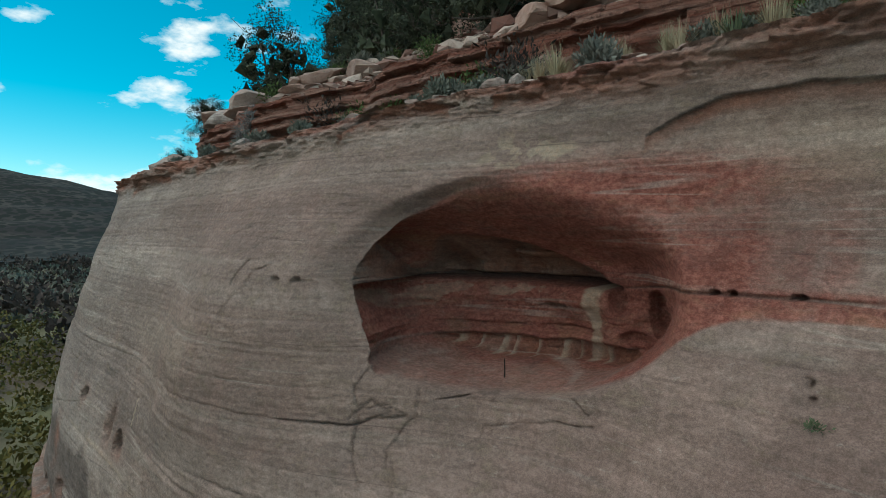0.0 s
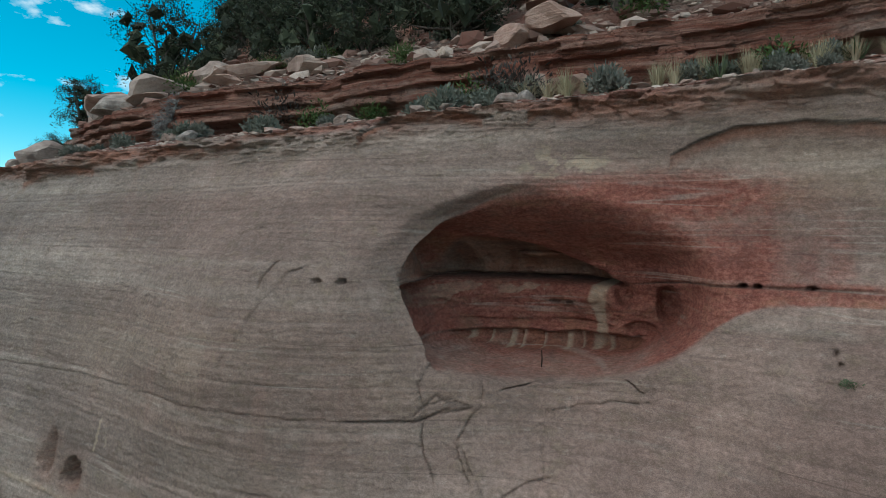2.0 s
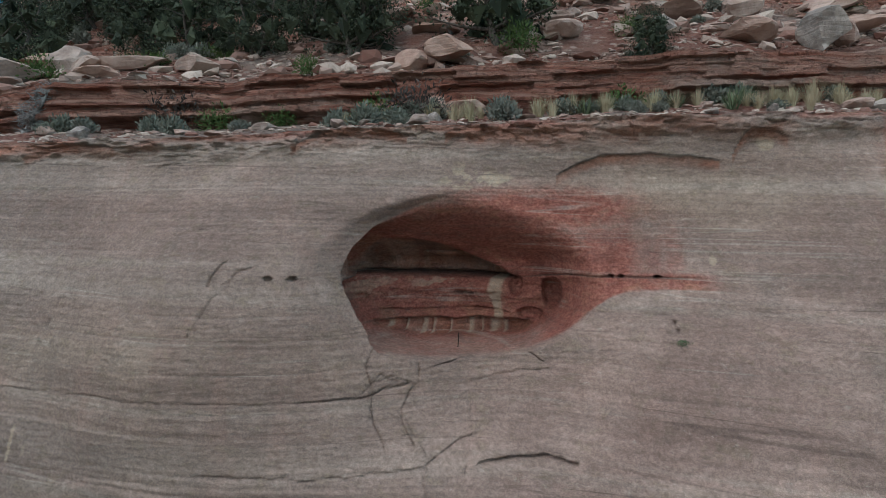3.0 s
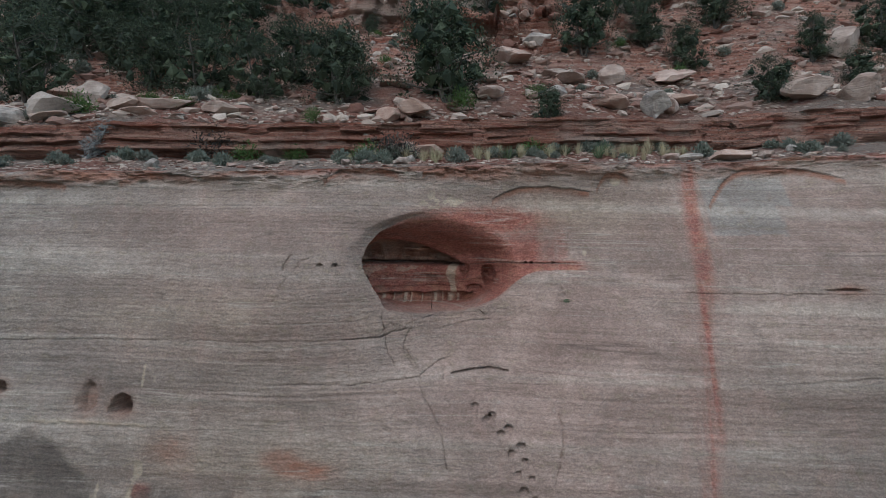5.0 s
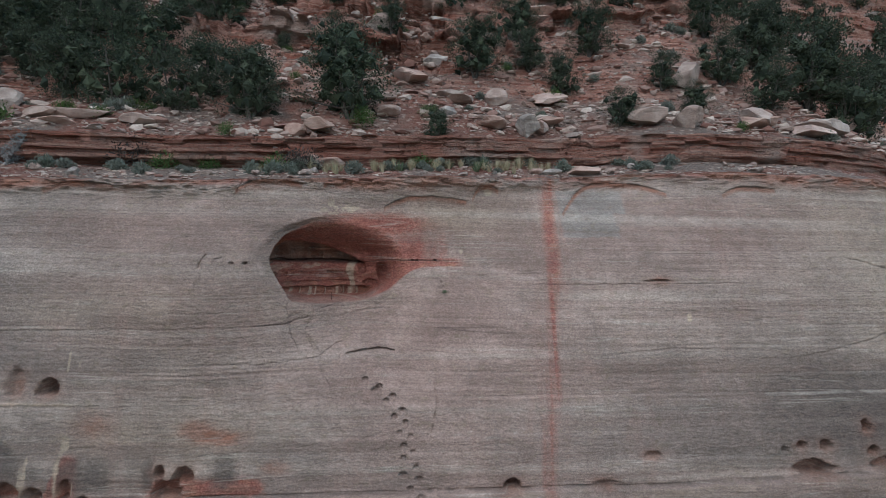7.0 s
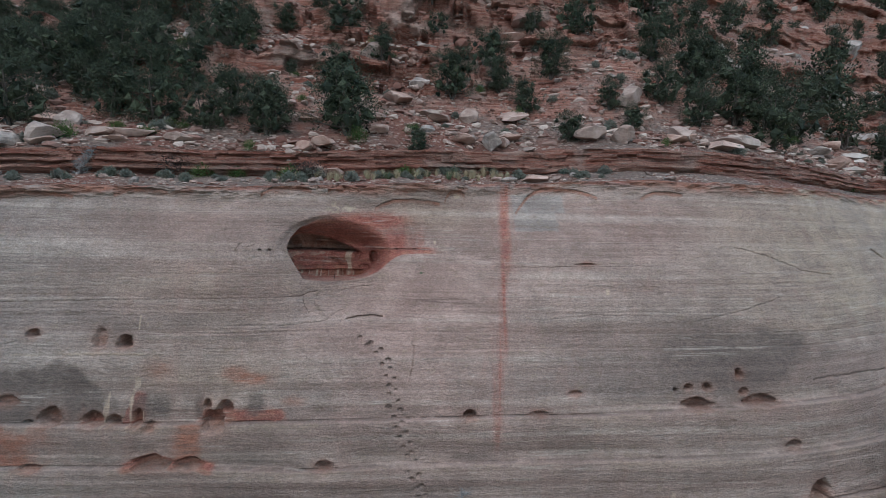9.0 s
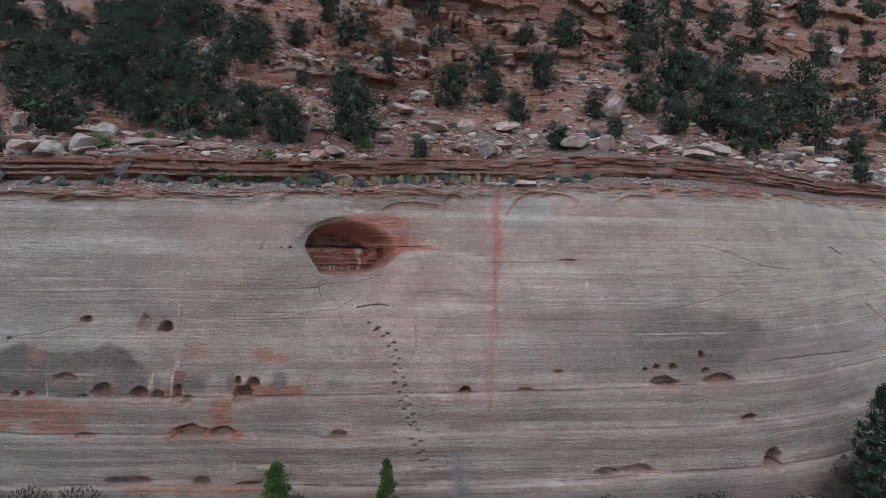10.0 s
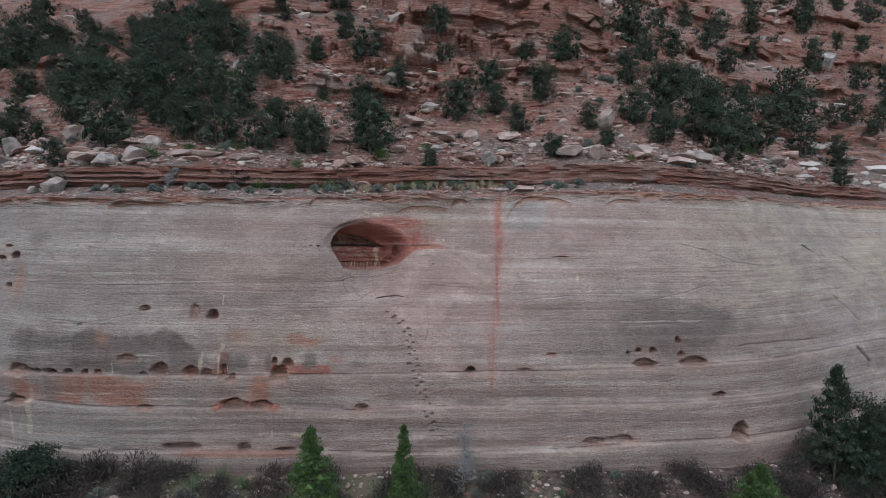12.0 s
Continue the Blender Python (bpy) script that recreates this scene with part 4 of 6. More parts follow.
    for points, width, deep in (
            ([(-26, 10.0), (-17.7, 10.05), (-12.6, 10.22), (-9.5, 10.3), (-8.0, 10.27), (-7.1, 10.26), (-6.6, 10.5), (-6.85, 10.62), (-7.1, 10.36)], 0.045, 0.035),
            ([(1.37, 11.51), (5.84, 11.62), (9.4, 11.68)], 0.05, 0.03), ([(5.4, 11.7), (6.3, 11.72)], 0.08, 0.08), ([(-26, 7.95), (-20, 7.93), (-15.5, 7.95), (-12.2, 7.95)], 0.08, 0.03), ([(-7.9, 10.27), (-7.1, 10.28), (-6.75, 10.4), (-6.4, 10.44)], 0.05, 0.07), ([(-6.45, 10.48), (-6.7, 10.6), (-6.95, 10.5)], 0.035, 0.04), ([(10.8, 9.2), (13.0, 9.6), (15.4, 10.2)], 0.08, 0.05),
            ([(13.5, 12.6), (15.2, 12.2), (17.5, 11.4), (19.5, 11.2)], 0.1, 0.05), ([(4.0, 9.3), (6.0, 9.5), (8.6, 9.45)], 0.07, 0.03),
            ([(-7.04, 11.1), (-7.07, 10.77), (-6.96, 10.4), (-6.94, 10.02), (-6.62, 9.5)], 0.03, 0.05), ([(-6.52, 10.98), (-6.36, 10.8), (-6.3, 10.45), (-6.52, 10.0), (-6.18, 9.5)], 0.03, 0.05),
            ([(-5.25, 11.1), (-5.42, 10.76), (-5.49, 10.26), (-5.32, 9.66), (-5.3, 9.0)], 0.025, 0.03), ([(-6.36, 9.88), (-5.95, 9.3), (-5.85, 8.9), (-5.4, 8.3), (-5.22, 8.0), (-5.0, 7.1)], 0.03, 0.04),
            ([(-9.3, 9.17), (-7.38, 9.1), (-5.97, 9.19), (-5.49, 9.54), (-5.2, 9.6)], 0.05, 0.05), ([(-6.1, 10.7), (-5.3, 10.85), (-4.55, 10.93), (-4.2, 10.75)], 0.035, 0.05), ([(-5.4, 10.45), (-4.6, 10.6), (-4.1, 10.62)], 0.03, 0.04),
            ([(-5.07, 9.25), (-4.5, 9.33), (-3.97, 9.40), (-3.5, 9.32)], 0.08, 0.18), ([(-2.1, 8.4), (-2.0, 7.9), (-2.1, 7.2), (-2.2, 6.8)], 0.05, 0.07), ([(-5.8, 10.88), (-5.2, 10.86), (-4.8, 10.9)], 0.04, 0.08),
            ([(16.35, 6.58), (19.26, 6.63), (23.45, 6.38)], 0.09, 0.12), ([(-9.1, 14.7), (-8.95, 15.1)], 0.06, 0.12), ([(-9.66, 12.1), (-9.62, 12.3), (-9.5, 12.55)], 0.05, 0.08), ([(-9.3, 12.15), (-9.25, 12.4), (-9.05, 12.45)], 0.05, 0.05),
            ([(27.0, 8.85), (27.6, 8.3), (28.1, 7.95), (29.0, 7.1)], 0.22, 0.12), ([(27.5, 5.5), (28.2, 4.9), (28.7, 4.4), (28.4, 3.6)], 0.3, 0.2), ([(25.3, 12.4), (26.3, 11.9)], 0.2, 0.14), ([(30.2, 11.5), (30.8, 11.2), (31.2, 10.4)], 0.16, 0.12), ([(-1.95, 11.6), (-1.85, 11.35)], 0.05, 0.08),
            ([(-17.2, 14.2), (-17.6, 12.5), (-17.8, 10.5)], 0.06, 0.05), ([(-21.5, 13.2), (-22.0, 11.2), (-22.6, 9.0)], 0.07, 0.05), ([(-13.1, 11.8), (-13.3, 10.8)], 0.05, 0.05), ([(-9.5, 12.0), (-9.9, 11.0)], 0.04, 0.03),
            ([(4.1, 4.4), (4.6, 4.55), (5.2, 4.4), (4.6, 4.15)], 0.06, 0.05), ([(4.7, 5.0), (4.5, 4.5)], 0.05, 0.04), ([(6.6, 4.9), (7.7, 4.85), (8.2, 4.75)], 0.05, 0.05), ([(7.0, 5.1), (7.1, 4.5)], 0.05, 0.05), ([(9.8, 4.9), (11.3, 4.8), (12.0, 4.85)], 0.05, 0.05), ([(11.9, 5.2), (12.2, 4.4)], 0.06, 0.05), ([(-23, 8.2), (-20.5, 8.0), (-18, 8.5)], 0.05, 0.04)):
        ends = np.array(points)
        w = window(ends[:, 0].min() - 0.5, ends[:, 0].max() + 0.5, ends[:, 1].min() - 0.5, ends[:, 1].max() + 0.5)
        gap = crack(x[w] + wander_x[w], z[w] + wander_z[w], points, 0.5 * width)
        y[w] += 1.3 * deep * gap
        dark[w] = np.maximum(dark[w], 0.5 * gap * open_joint[w])
    stain_and_shading = wash_open_face(x, z, (red, dark, pale, rust))
    # broad colour of the beds: pink, tan, cool grey, and where cross-bedding shows
    pink = 0.9 * bump(x, z, -2.5, 5.5, 9.0, 4.5) + 0.4 * bump(x, z, 4, 5, 12.5, 2.0) + 0.35 * bump(x, z, -13, 5, 13.5, 1.6) + 0.5 * bump(x, z, 9, 3, 13.2, 1.6) + 0.3 * bump(x, z, 1, 4, 4.5, 1.6)
    tan = 0.8 * smooth(x, 9, 20) * smooth(z, 7.5, 9.5) + 0.5 * bump(x, z, -1.5, 3.0, 13.9, 0.9) + 0.45 * bump(x, z, -10, 4, 7.0, 0.8) + 0.4 * bump(x, z, -14, 8, 10.9, 0.7)
    cool = 0.8 * smooth(-x, 11, 20) + 0.45 * bump(x, z, -6.5, 2.0, 6.4, 1.2) + 0.4 * bump(x, z, 5, 5, 7.0, 1.2) + 0.4 * smooth(x, 21, 27)
    # bare grey rock where a shell has fallen beside the streak
    edge = 0.10 * np.round(2 * fbm(x * 0.9, z * 1.6, seed=25)) / 2
    fallen = smooth(x + edge, 2.66, 2.74) * (1 - smooth(x + edge + 0.5 * (z < 14.2), 5.3, 5.4)) * smooth(z + edge, 13.2, 13.26) * (1 - smooth(z, 15.0, 15.3))
    cool, pink, tan = np.maximum(cool, fallen), pink * (1 - fallen), tan * (1 - fallen)
    slant = smooth(x, 5.5, 10) * smooth(z, 6.6, 7.6) * (1 - smooth(z, 11.4, 12.6)) + 0.8 * bump(x, z, -8.5, 4.5, 7.4, 0.7) + 0.7 * bump(x, z, -20, 5, 8.3, 0.5)
    w = window(-9.5, 0.5, 10.0, 15.0)
    x[w], y[w], carved = carve_alcove(x[w], y[w], z[w], [layer[w] for layer in stain_and_shading])
    for layer, part_of in zip(stain_and_shading, carved):
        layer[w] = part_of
    stain_and_shading = np.stack(stain_and_shading, -1).clip(0, 1)
    tint = np.stack([pink, tan, cool, slant], -1).clip(0, 1)
    # fold the top edge back under the bench
    x, y, z = np.vstack([x, x[-1:]]), np.vstack([y, np.maximum(y[-1:], rim_depth(x[-1:])) + 0.5]), np.vstack([z, z[-1:] + 0.06])
    stain_and_shading, tint = (np.concatenate([layer, layer[-1:]], 0) for layer in (stain_and_shading, tint))
    cliff = new("cliff_wall", grid_mesh("cliff_wall", x, y, z, WALL, stain_and_shading=stain_and_shading, tint=tint))
    return tagged(cliff, "pale banded sandstone cliff with a red-stained alcove", "cliff", kind="structure")


build_cliff()


# ---- hill above the rim ----
def build_hill():
    xs = steps_between((-160, -45, 2.0), (-45, -22, 0.25), (-22, 14, 0.11), (14, 45, 0.25), (45, 220, 2.0))
    ss = steps_between((0.05, 2.9, 0.08), (2.9, 3.2, 0.03), (3.2, 4.0, 0.09), (4.0, 9, 0.2), (9, 26, 0.11), (26, 60, 0.7), (60, 330, 6.0))
    x, reach = np.meshgrid(xs, ss)
    y = rim_depth(x) + reach - ledge_wobble(x, reach)
    z = hill_height(x, y, reach)
    z = z + 0.05 * fbm(x * 2.0, y * 2.0, seed=81)
    # the first row tucks under the crust of the rim
    y, z = np.where(reach < 0.1, y + 0.6, y), np.where(reach < 0.1, z - 0.6, z)
    share, _ = crag_share(x, y, y - rim_depth(x))
    # blocks: jointed beds of uneven depth
    row = np.floor(z / 0.9 + 0.4 * fbm(x * 0.15, z * 0.2, seed=87))
    col = np.floor(x / 1.7 + 7.3 * np.sin(row * 12.9) + 0.4 * fbm(x * 0.5, z * 0.5, seed=88))
    block = hashed(col.astype(np.int64).astype(np.uint32), row.astype(np.int64).astype(np.uint32), 89)
    y = y + share * smooth(reach, 8.5, 10) * (0.8 * block + 0.6 * np.round(2.5 * fbm(x * 0.22, z * 0.9, seed=85)) / 2.5 + 0.25 * fbm(x * 0.9, z * 2.2, seed=86))
    hill = new("hillside", grid_mesh("hillside", x, y, z, RED))
    return tagged(hill, "red rocky hillside of ledges, talus and crags", "hillside", kind="structure")


build_hill()


def bedded_face(xs, front, foot, top, bed, joint, seed, amount, undercut=0.0, gap=0.05):
    """A rock face of uneven beds cut by joints; front, foot and top are arrays along xs."""
    rows = int(max(4, np.max(top - foot) / gap))
    v = np.linspace(0, 1, rows)[:, None]
    x = np.repeat(xs[None], rows, 0)
    z = foot[None] + v * (top - foot)[None]
    rise = z - foot[None]
    tilt = 0.25 * fbm(x * 0.12, z * 0.3, seed=seed)
    row = np.floor(rise / bed + tilt + 0.35 * fbm(rise * 1.3, 0.0, seed=seed + 1))
    col = np.floor(x / joint + 7.3 * np.sin(row * 12.9) + 0.5 * fbm(x * 0.6, z * 0.6, seed=seed + 2))
    block = hashed(col.astype(np.int64).astype(np.uint32), row.astype(np.int64).astype(np.uint32), seed + 3)
    layer = hashed(np.zeros_like(col).astype(np.uint32), row.astype(np.int64).astype(np.uint32), seed + 4)
    swing = value_noise(x * 0.18, row * 3.7, seed + 5)
    y = front[None] + amount * (0.45 * block + 0.5 * layer + 0.6 * swing) + 0.10 * amount * fbm(x * 2.5, z * 5.0, seed=seed + 6)
    y = y + undercut * (1 - smooth(v, 0.12, 0.42)) * smooth(fbm(x * 0.25, 3.0, seed=seed + 7), -0.5, 0.15) + 0.12 * rise
    x = np.vstack([x, x[-1:], x[-1:]])
    y = np.vstack([y, y[-1:] + 0.5, y[-1:] + 2.4])
    z = np.vstack([z, z[-1:] + 0.05, z[-1:] + 0.05])
    return x, y, z


def build_red_ledge():
    xs = steps_between((-60, -26, 0.25), (-26, 16, 0.07), (16, 60, 0.2))
    front = rim_depth(xs) + 2.55 - ledge_wobble(xs, 2.6)
    foot = rim_height(xs) + 0.45
    top = rim_height(xs) + 2.02 + 0.12 * fbm(xs * 0.8, 0.0, seed=95)
    ledge = new("red_ledge", grid_mesh("red_ledge", *bedded_face(xs, front, foot, top, 0.16, 1.3, 96, 0.30, 0.55, 0.03), LEDGE, False))
    return tagged(ledge, "thin-bedded dark red ledge behind the rim bench", "rock ledge", kind="structure")


build_red_ledge()


def build_outcrops():
    """Broken cliff bands higher up: start and end along x, distance behind the rim, height, bed and joint size."""
    for n, (x0, x1, s0, high, bed, joint) in enumerate((
            (-5, 15.5, 20.0, 7.5, 1.15, 2.2), (-15, -3.5, 12.6, 2.2, 0.7, 1.6), (4, 12, 14.2, 2.3, 0.75, 1.5), (-26, -12, 20.5, 3.2, 0.9, 1.9), (-50, -29, 16.5, 3.6, 0.8, 2.2), (-3, 17, 26.0, 8.0, 1.3, 2.6),
            (-36, -14, 27.5, 4.0, 1.0, 2.2), (30, 62, 20, 3.8, 0.8, 2.4), (38, 80, 32, 4.2, 1.0, 2.8), (16, 40, 27, 2.6, 0.7, 2.0), (55, 105, 46, 5.0, 1.2, 3.2), (20, 60, 42, 4.0, 1.0, 3.0))):
        xs = np.arange(x0, x1, 0.12 if x1 < 30 else 0.22)
        t = (xs - x0) / (x1 - x0)
        reach = s0 + 0.9 * fbm(xs * 0.2, n * 2.0, seed=120 + n) + 1.5 * (2 * t - 1) ** 4
        front = rim_depth(xs) + reach
        level = hill_height(xs, front - 0.6)
        foot = level - 0.7
        shape = np.clip(np.sin(np.pi * np.clip(t, 0.02, 0.98)), 0, 1) ** 0.35 * (1 + 0.25 * np.round(2 * fbm(xs * 0.35, n, seed=140 + n)) / 2)
        top = foot + 0.7 + high * shape
        mesh = grid_mesh("rock_outcrop", *bedded_face(xs, front, foot, top, bed, joint, 160 + 9 * n, 1.25, 0.6, 0.10), RED, False)
        tagged(new("rock_outcrop", mesh), "jointed red sandstone outcrop stepping across the slope", "outcrop", "outcrops on the hill")


build_outcrops()


def build_ground():
    xs = steps_between((-2500, -300, 200), (-300, -60, 12), (-60, 60, 0.5), (60, 300, 12), (300, 2500, 200))
    ys = steps_between((-2500, -300, 200), (-300, -40, 10), (-40, 8, 0.35), (8, 300, 12), (300, 2500, 200))
    x, y = np.meshgrid(xs, ys)
    ground = new("ground", grid_mesh("ground", x, y, ground_height(x, y), GROUND))
    return tagged(ground, "brown earth and litter of the canyon floor", "ground", kind="structure")


build_ground()


# ---- far hills across the valley ----
def build_far_hills():
    xs = steps_between((-1500, -260, 12), )
    ys = steps_between((-900, 900, 12), )
    x, y = np.meshgrid(xs, ys)
    # ridge line of the far side falls as the canyon runs away
    ridge = 62 - 0.16 * np.clip(y, -150, 160) + 6 * fbm(y * 0.01, 0.3, seed=91)
    climb = smooth(-x + 0.25 * y, 270, 560)
    z = 3 + ridge * climb + 7 * climb * fbm(x * 0.012, y * 0.012, seed=92) + 2.5 * climb * fbm(x * 0.05, y * 0.05, seed=93)
    t = z / 9.0
    z = np.where(climb > 0.1, 0.5 * z + 0.5 * 9.0 * (np.floor(t) + smooth(t - np.floor(t), 0.5, 1.0)), z)
    hills = new("far_hills", grid_mesh("far_hills", x, y, z, FAR))
    return tagged(hills, "dark scrub-dotted hills across the valley", "hills", kind="structure")


build_far_hills()


# ---- stones ----
def stone_mesh(name, mat, seed, flat=0.7, cuts=9, long=1.3):
    """An angular block: a ball cut by planes, then worn. About 1 m across, standing on z = 0."""
    rng = random.Random(seed)
    bm = bmesh.new()
    bmesh.ops.create_icosphere(bm, subdivisions=3, radius=0.6)
    planes = []
    for _ in range(cuts):
        n = Vector((rng.gauss(0, 1), rng.gauss(0, 1), rng.gauss(0, 1))).normalized()
        planes.append((n, rng.uniform(0.31, 0.43)))
    for v in bm.verts:
        for n, d in planes:
            over = v.co.dot(n) - d
            if over > 0:
                v.co -= n * over
        v.co += v.co.normalized() * (0.03 * noise.noise(v.co * 4 + Vector((seed, 0, 0))) + 0.012 * noise.noise(v.co * 13))
        v.co.x *= long
        v.co.z *= flat
    low = min(v.co.z for v in bm.verts)
    for v in bm.verts:
        v.co.z -= low + 0.12 * flat
    data = bpy.data.meshes.new(name)
    bm.to_mesh(data)
    bm.free()
    data.materials.append(mat)
    return data


STONES = [stone_mesh("boulder", PALE_STONE if n % 3 else PINK_STONE, 10 + n, flat=(0.45, 0.7, 0.9, 0.35, 0.6)[n % 5], long=(1.3, 1.1, 1.5, 1.6, 1.2)[n % 5]) for n in range(10)]
ROCK_WORDS = {True: "pale grey sandstone boulder resting on the talus", False: "pinkish sandstone boulder resting on the talus"}


def put_stone(x, y, z, size, turn, mesh, tip=0.0, label="", group="boulders on the hillside"):
    ob = new("boulder", mesh)
    ob.matrix_world = pose(x, y, z, tip, tip * 0.6, turn) @ Matrix.Diagonal((size, size, size, 1))
    pale = mesh.materials[0] == PALE_STONE
    return tagged(ob, label or ROCK_WORDS[pale], "boulder", group)


def build_boulders():
    rng = random.Random(7)
    chosen = [(-29.5, 12.8, 1.5, 1), (-31.5, 15.0, 1.7, 0), (-17.2, 9.3, 2.0, 8), (-14.6, 9.3, 1.4, 5), (4.2, 8.0, 1.5, 3), (2.0, 8.3, 0.7, 0), (2.7, 8.9, 0.8, 5),
              (8.0, 13.2, 2.4, 5), (12.0, 18.6, 1.9, 2), (5.0, 26.6, 3.0, 3), (7.2, 26.6, 2.5, 3), (-2.4, 24.0, 1.7, 5), (0.6, 15.5, 1.7, 1), (-3.9, 16.8, 2.2, 3), (-1.0, 15.0, 1.6, 8)]
    chosen += [(60, 66, 4.0, 2), (13.5, 13.8, 2.0, 1), (17.5, 15.3, 2.8, 8), (2.6, 12.6, 1.2, 6), (1.9, 11.9, 1.4, 2), (-5.0, 14.2, 1.2, 5), (4.1, 12.5, 1.0, 8), (0.2, 12.2, 1.6, 0),
               (-25.6, 9.6, 2.6, 3), (-25.3, 6.6, 1.3, 2), (-26.4, 6.2, 0.9, 1), (-29.2, 14.5, 1.8, 2), (-21.6, 10.9, 1.8, 1), (-22.4, 11.2, 2.0, 3), (-24.4, 9.0, 2.9, 3), (-18.7, 9.3, 1.6, 8), (7.9, 14.3, 2.3, 3), (5.0, 27.6, 2.8, 3), (7.1, 26.8, 2.2, 3), (13.3, 13.5, 2.0, 0), (16.1, 13.7, 2.2, 3), (-2.0, 13.0, 1.5, 5), (3.0, 13.6, 1.6, 3), (9.6, 12.6, 1.4, 2), (-8.6, 12.8, 1.3, 3), (-4.6, 12.2, 1.4, 0)]
    for x, y, size, kind in chosen:
        size *= 0.8
        y = max(y, float(rim_depth(x)) + 0.9)
        z = float(hill_height(x, y)) - 0.06 * size
        big = "large grey sandstone slab lying on the talus" if size > 2.2 else ""
        put_stone(x, y, z, size, rng.uniform(0, 360), STONES[kind], rng.uniform(-12, 12), big)
    # a pile of three rounded pink stones above the ledge
    for dx, dy, dz, size in ((-0.75, 0.0, 0.0, 0.85), (0.15, 0.2, 0.3, 1.15), (0.75, -0.1, 0.0, 0.9), (0.05, -0.35, 0.0, 0.85)):
        x, y = -7.3 + dx, 9.35 + dy
        put_stone(x, y, float(hill_height(x, y)) + dz - 0.05, size, rng.uniform(0, 360), STONES[(0, 6, 9, 6)[int(size * 7) % 4]], 0, "rounded pale pink stone in a small pile above the ledge", "pile of pink stones")
    n = 0
    while n < 170:
        x, s = rng.uniform(-38, 44), rng.uniform(3.4, 30)
        y = float(rim_depth(x)) + s
        if fbm(x * 0.15, y * 0.15, seed=44, octaves=2) < -0.05 and rng.random() < 0.75:
            continue
        size = min(1.7, 0.42 * rng.paretovariate(1.7))
        put_stone(x, y, float(hill_height(x, y)) - 0.1 * size, size, rng.uniform(0, 360), rng.choice(STONES), rng.uniform(-20, 20))
        n += 1
    # stones on the bench and along the apron at the foot
    for _ in range(30):
        x, s = rng.uniform(-24, 12), rng.uniform(0.5, 2.1)
        y = float(rim_depth(x)) + s
        put_stone(x, y, float(hill_height(x, y)) - 0.03, rng.uniform(0.15, 0.5), rng.uniform(0, 360), rng.choice(STONES), 0, "small weathered stone lying on the rim bench", "stones on the bench")
    for _ in range(40):
        x = rng.uniform(-24, 24)
        y = float(wall_depth(x, 0.0)) - rng.uniform(0.3, 7)
        put_stone(x, y, float(ground_height(x, y)) - 0.03, rng.uniform(0.12, 0.4), rng.uniform(0, 360), rng.choice(STONES), 0, "fallen sandstone block at the foot of the cliff", "fallen blocks")


build_boulders()


def build_rubble(name, label, spots, mat=None):
    """Thousands of small broken stones as one mesh."""
    rng = np.random.default_rng(5)
    g = 1.618
    corner = np.array([(-1, g, 0), (1, g, 0), (-1, -g, 0), (1, -g, 0), (0, -1, g), (0, 1, g), (0, -1, -g), (0, 1, -g), (g, 0, -1), (g, 0, 1), (-g, 0, -1), (-g, 0, 1)], float) * 0.28
    quads = np.array([(0, 11, 5), (0, 5, 1), (0, 1, 7), (0, 7, 10), (0, 10, 11), (1, 5, 9), (5, 11, 4), (11, 10, 2), (10, 7, 6), (7, 1, 8), (3, 9, 4), (3, 4, 2), (3, 2, 6), (3, 6, 8), (3, 8, 9), (4, 9, 5), (2, 4, 11), (6, 2, 10), (8, 6, 7), (9, 8, 1)])
    x, y, z, size = spots
    n = len(x)
    pts = corner[None] * rng.uniform(0.6, 1.25, (n, 12, 1)) * (size[:, None, None] * np.stack([rng.uniform(0.9, 2.0, n), rng.uniform(0.7, 1.3, n), rng.uniform(0.3, 0.85, n)], -1)[:, None, :])
    a = rng.uniform(0, 2 * np.pi, n)
    ca, sa = np.cos(a)[:, None], np.sin(a)[:, None]
    px, py = pts[..., 0] * ca - pts[..., 1] * sa, pts[..., 0] * sa + pts[..., 1] * ca
    verts = np.stack([px + x[:, None], py + y[:, None], pts[..., 2] + z[:, None]], -1).reshape(-1, 3)
    faces = (quads[None] + 12 * np.arange(n)[:, None, None]).reshape(-1, 3)
    ob = new(name, mesh_of(name, verts.tolist(), faces.tolist(), mat or RUBBLE))
    return tagged(ob, label, "rubble", kind="stuff")


def rubble_spots(n, lo_x, hi_x, lo_s, hi_s, top, seed, foot=False):
    rng = np.random.default_rng(seed)
    x, s = rng.uniform(lo_x, hi_x, n), lo_s + (hi_s - lo_s) * rng.random(n) ** 1.3
    if foot:
        y = wall_depth(x, 0.0) - s
        z = ground_height(x, y)
    else:
        y = rim_depth(x) + s
        z = hill_height(x, y)
    keep = fbm(x * 0.25, y * 0.25, seed=45, octaves=3) > -0.25
    size = np.minimum(top, 0.10 * top ** 0.5 * (1 + rng.pareto(1.5, n)))
    return x[keep], y[keep], z[keep], size[keep]


build_rubble("talus_rubble", "broken red and pale stones strewn over the talus", rubble_spots(18000, -36, 40, 3.3, 24, 0.6, 1))
build_rubble("far_blocks", "fallen blocks over the far slope", rubble_spots(4500, 28, 120, 3, 90, 2.0, 6), GREY_RUBBLE)
build_rubble("side_blocks", "fallen blocks over the side slope", rubble_spots(2500, -90, -30, 3, 60, 1.8, 8), GREY_RUBBLE)
build_rubble("upper_blocks", "fallen blocks on the upper slope", rubble_spots(4500, -36, 38, 18, 60, 1.5, 9))
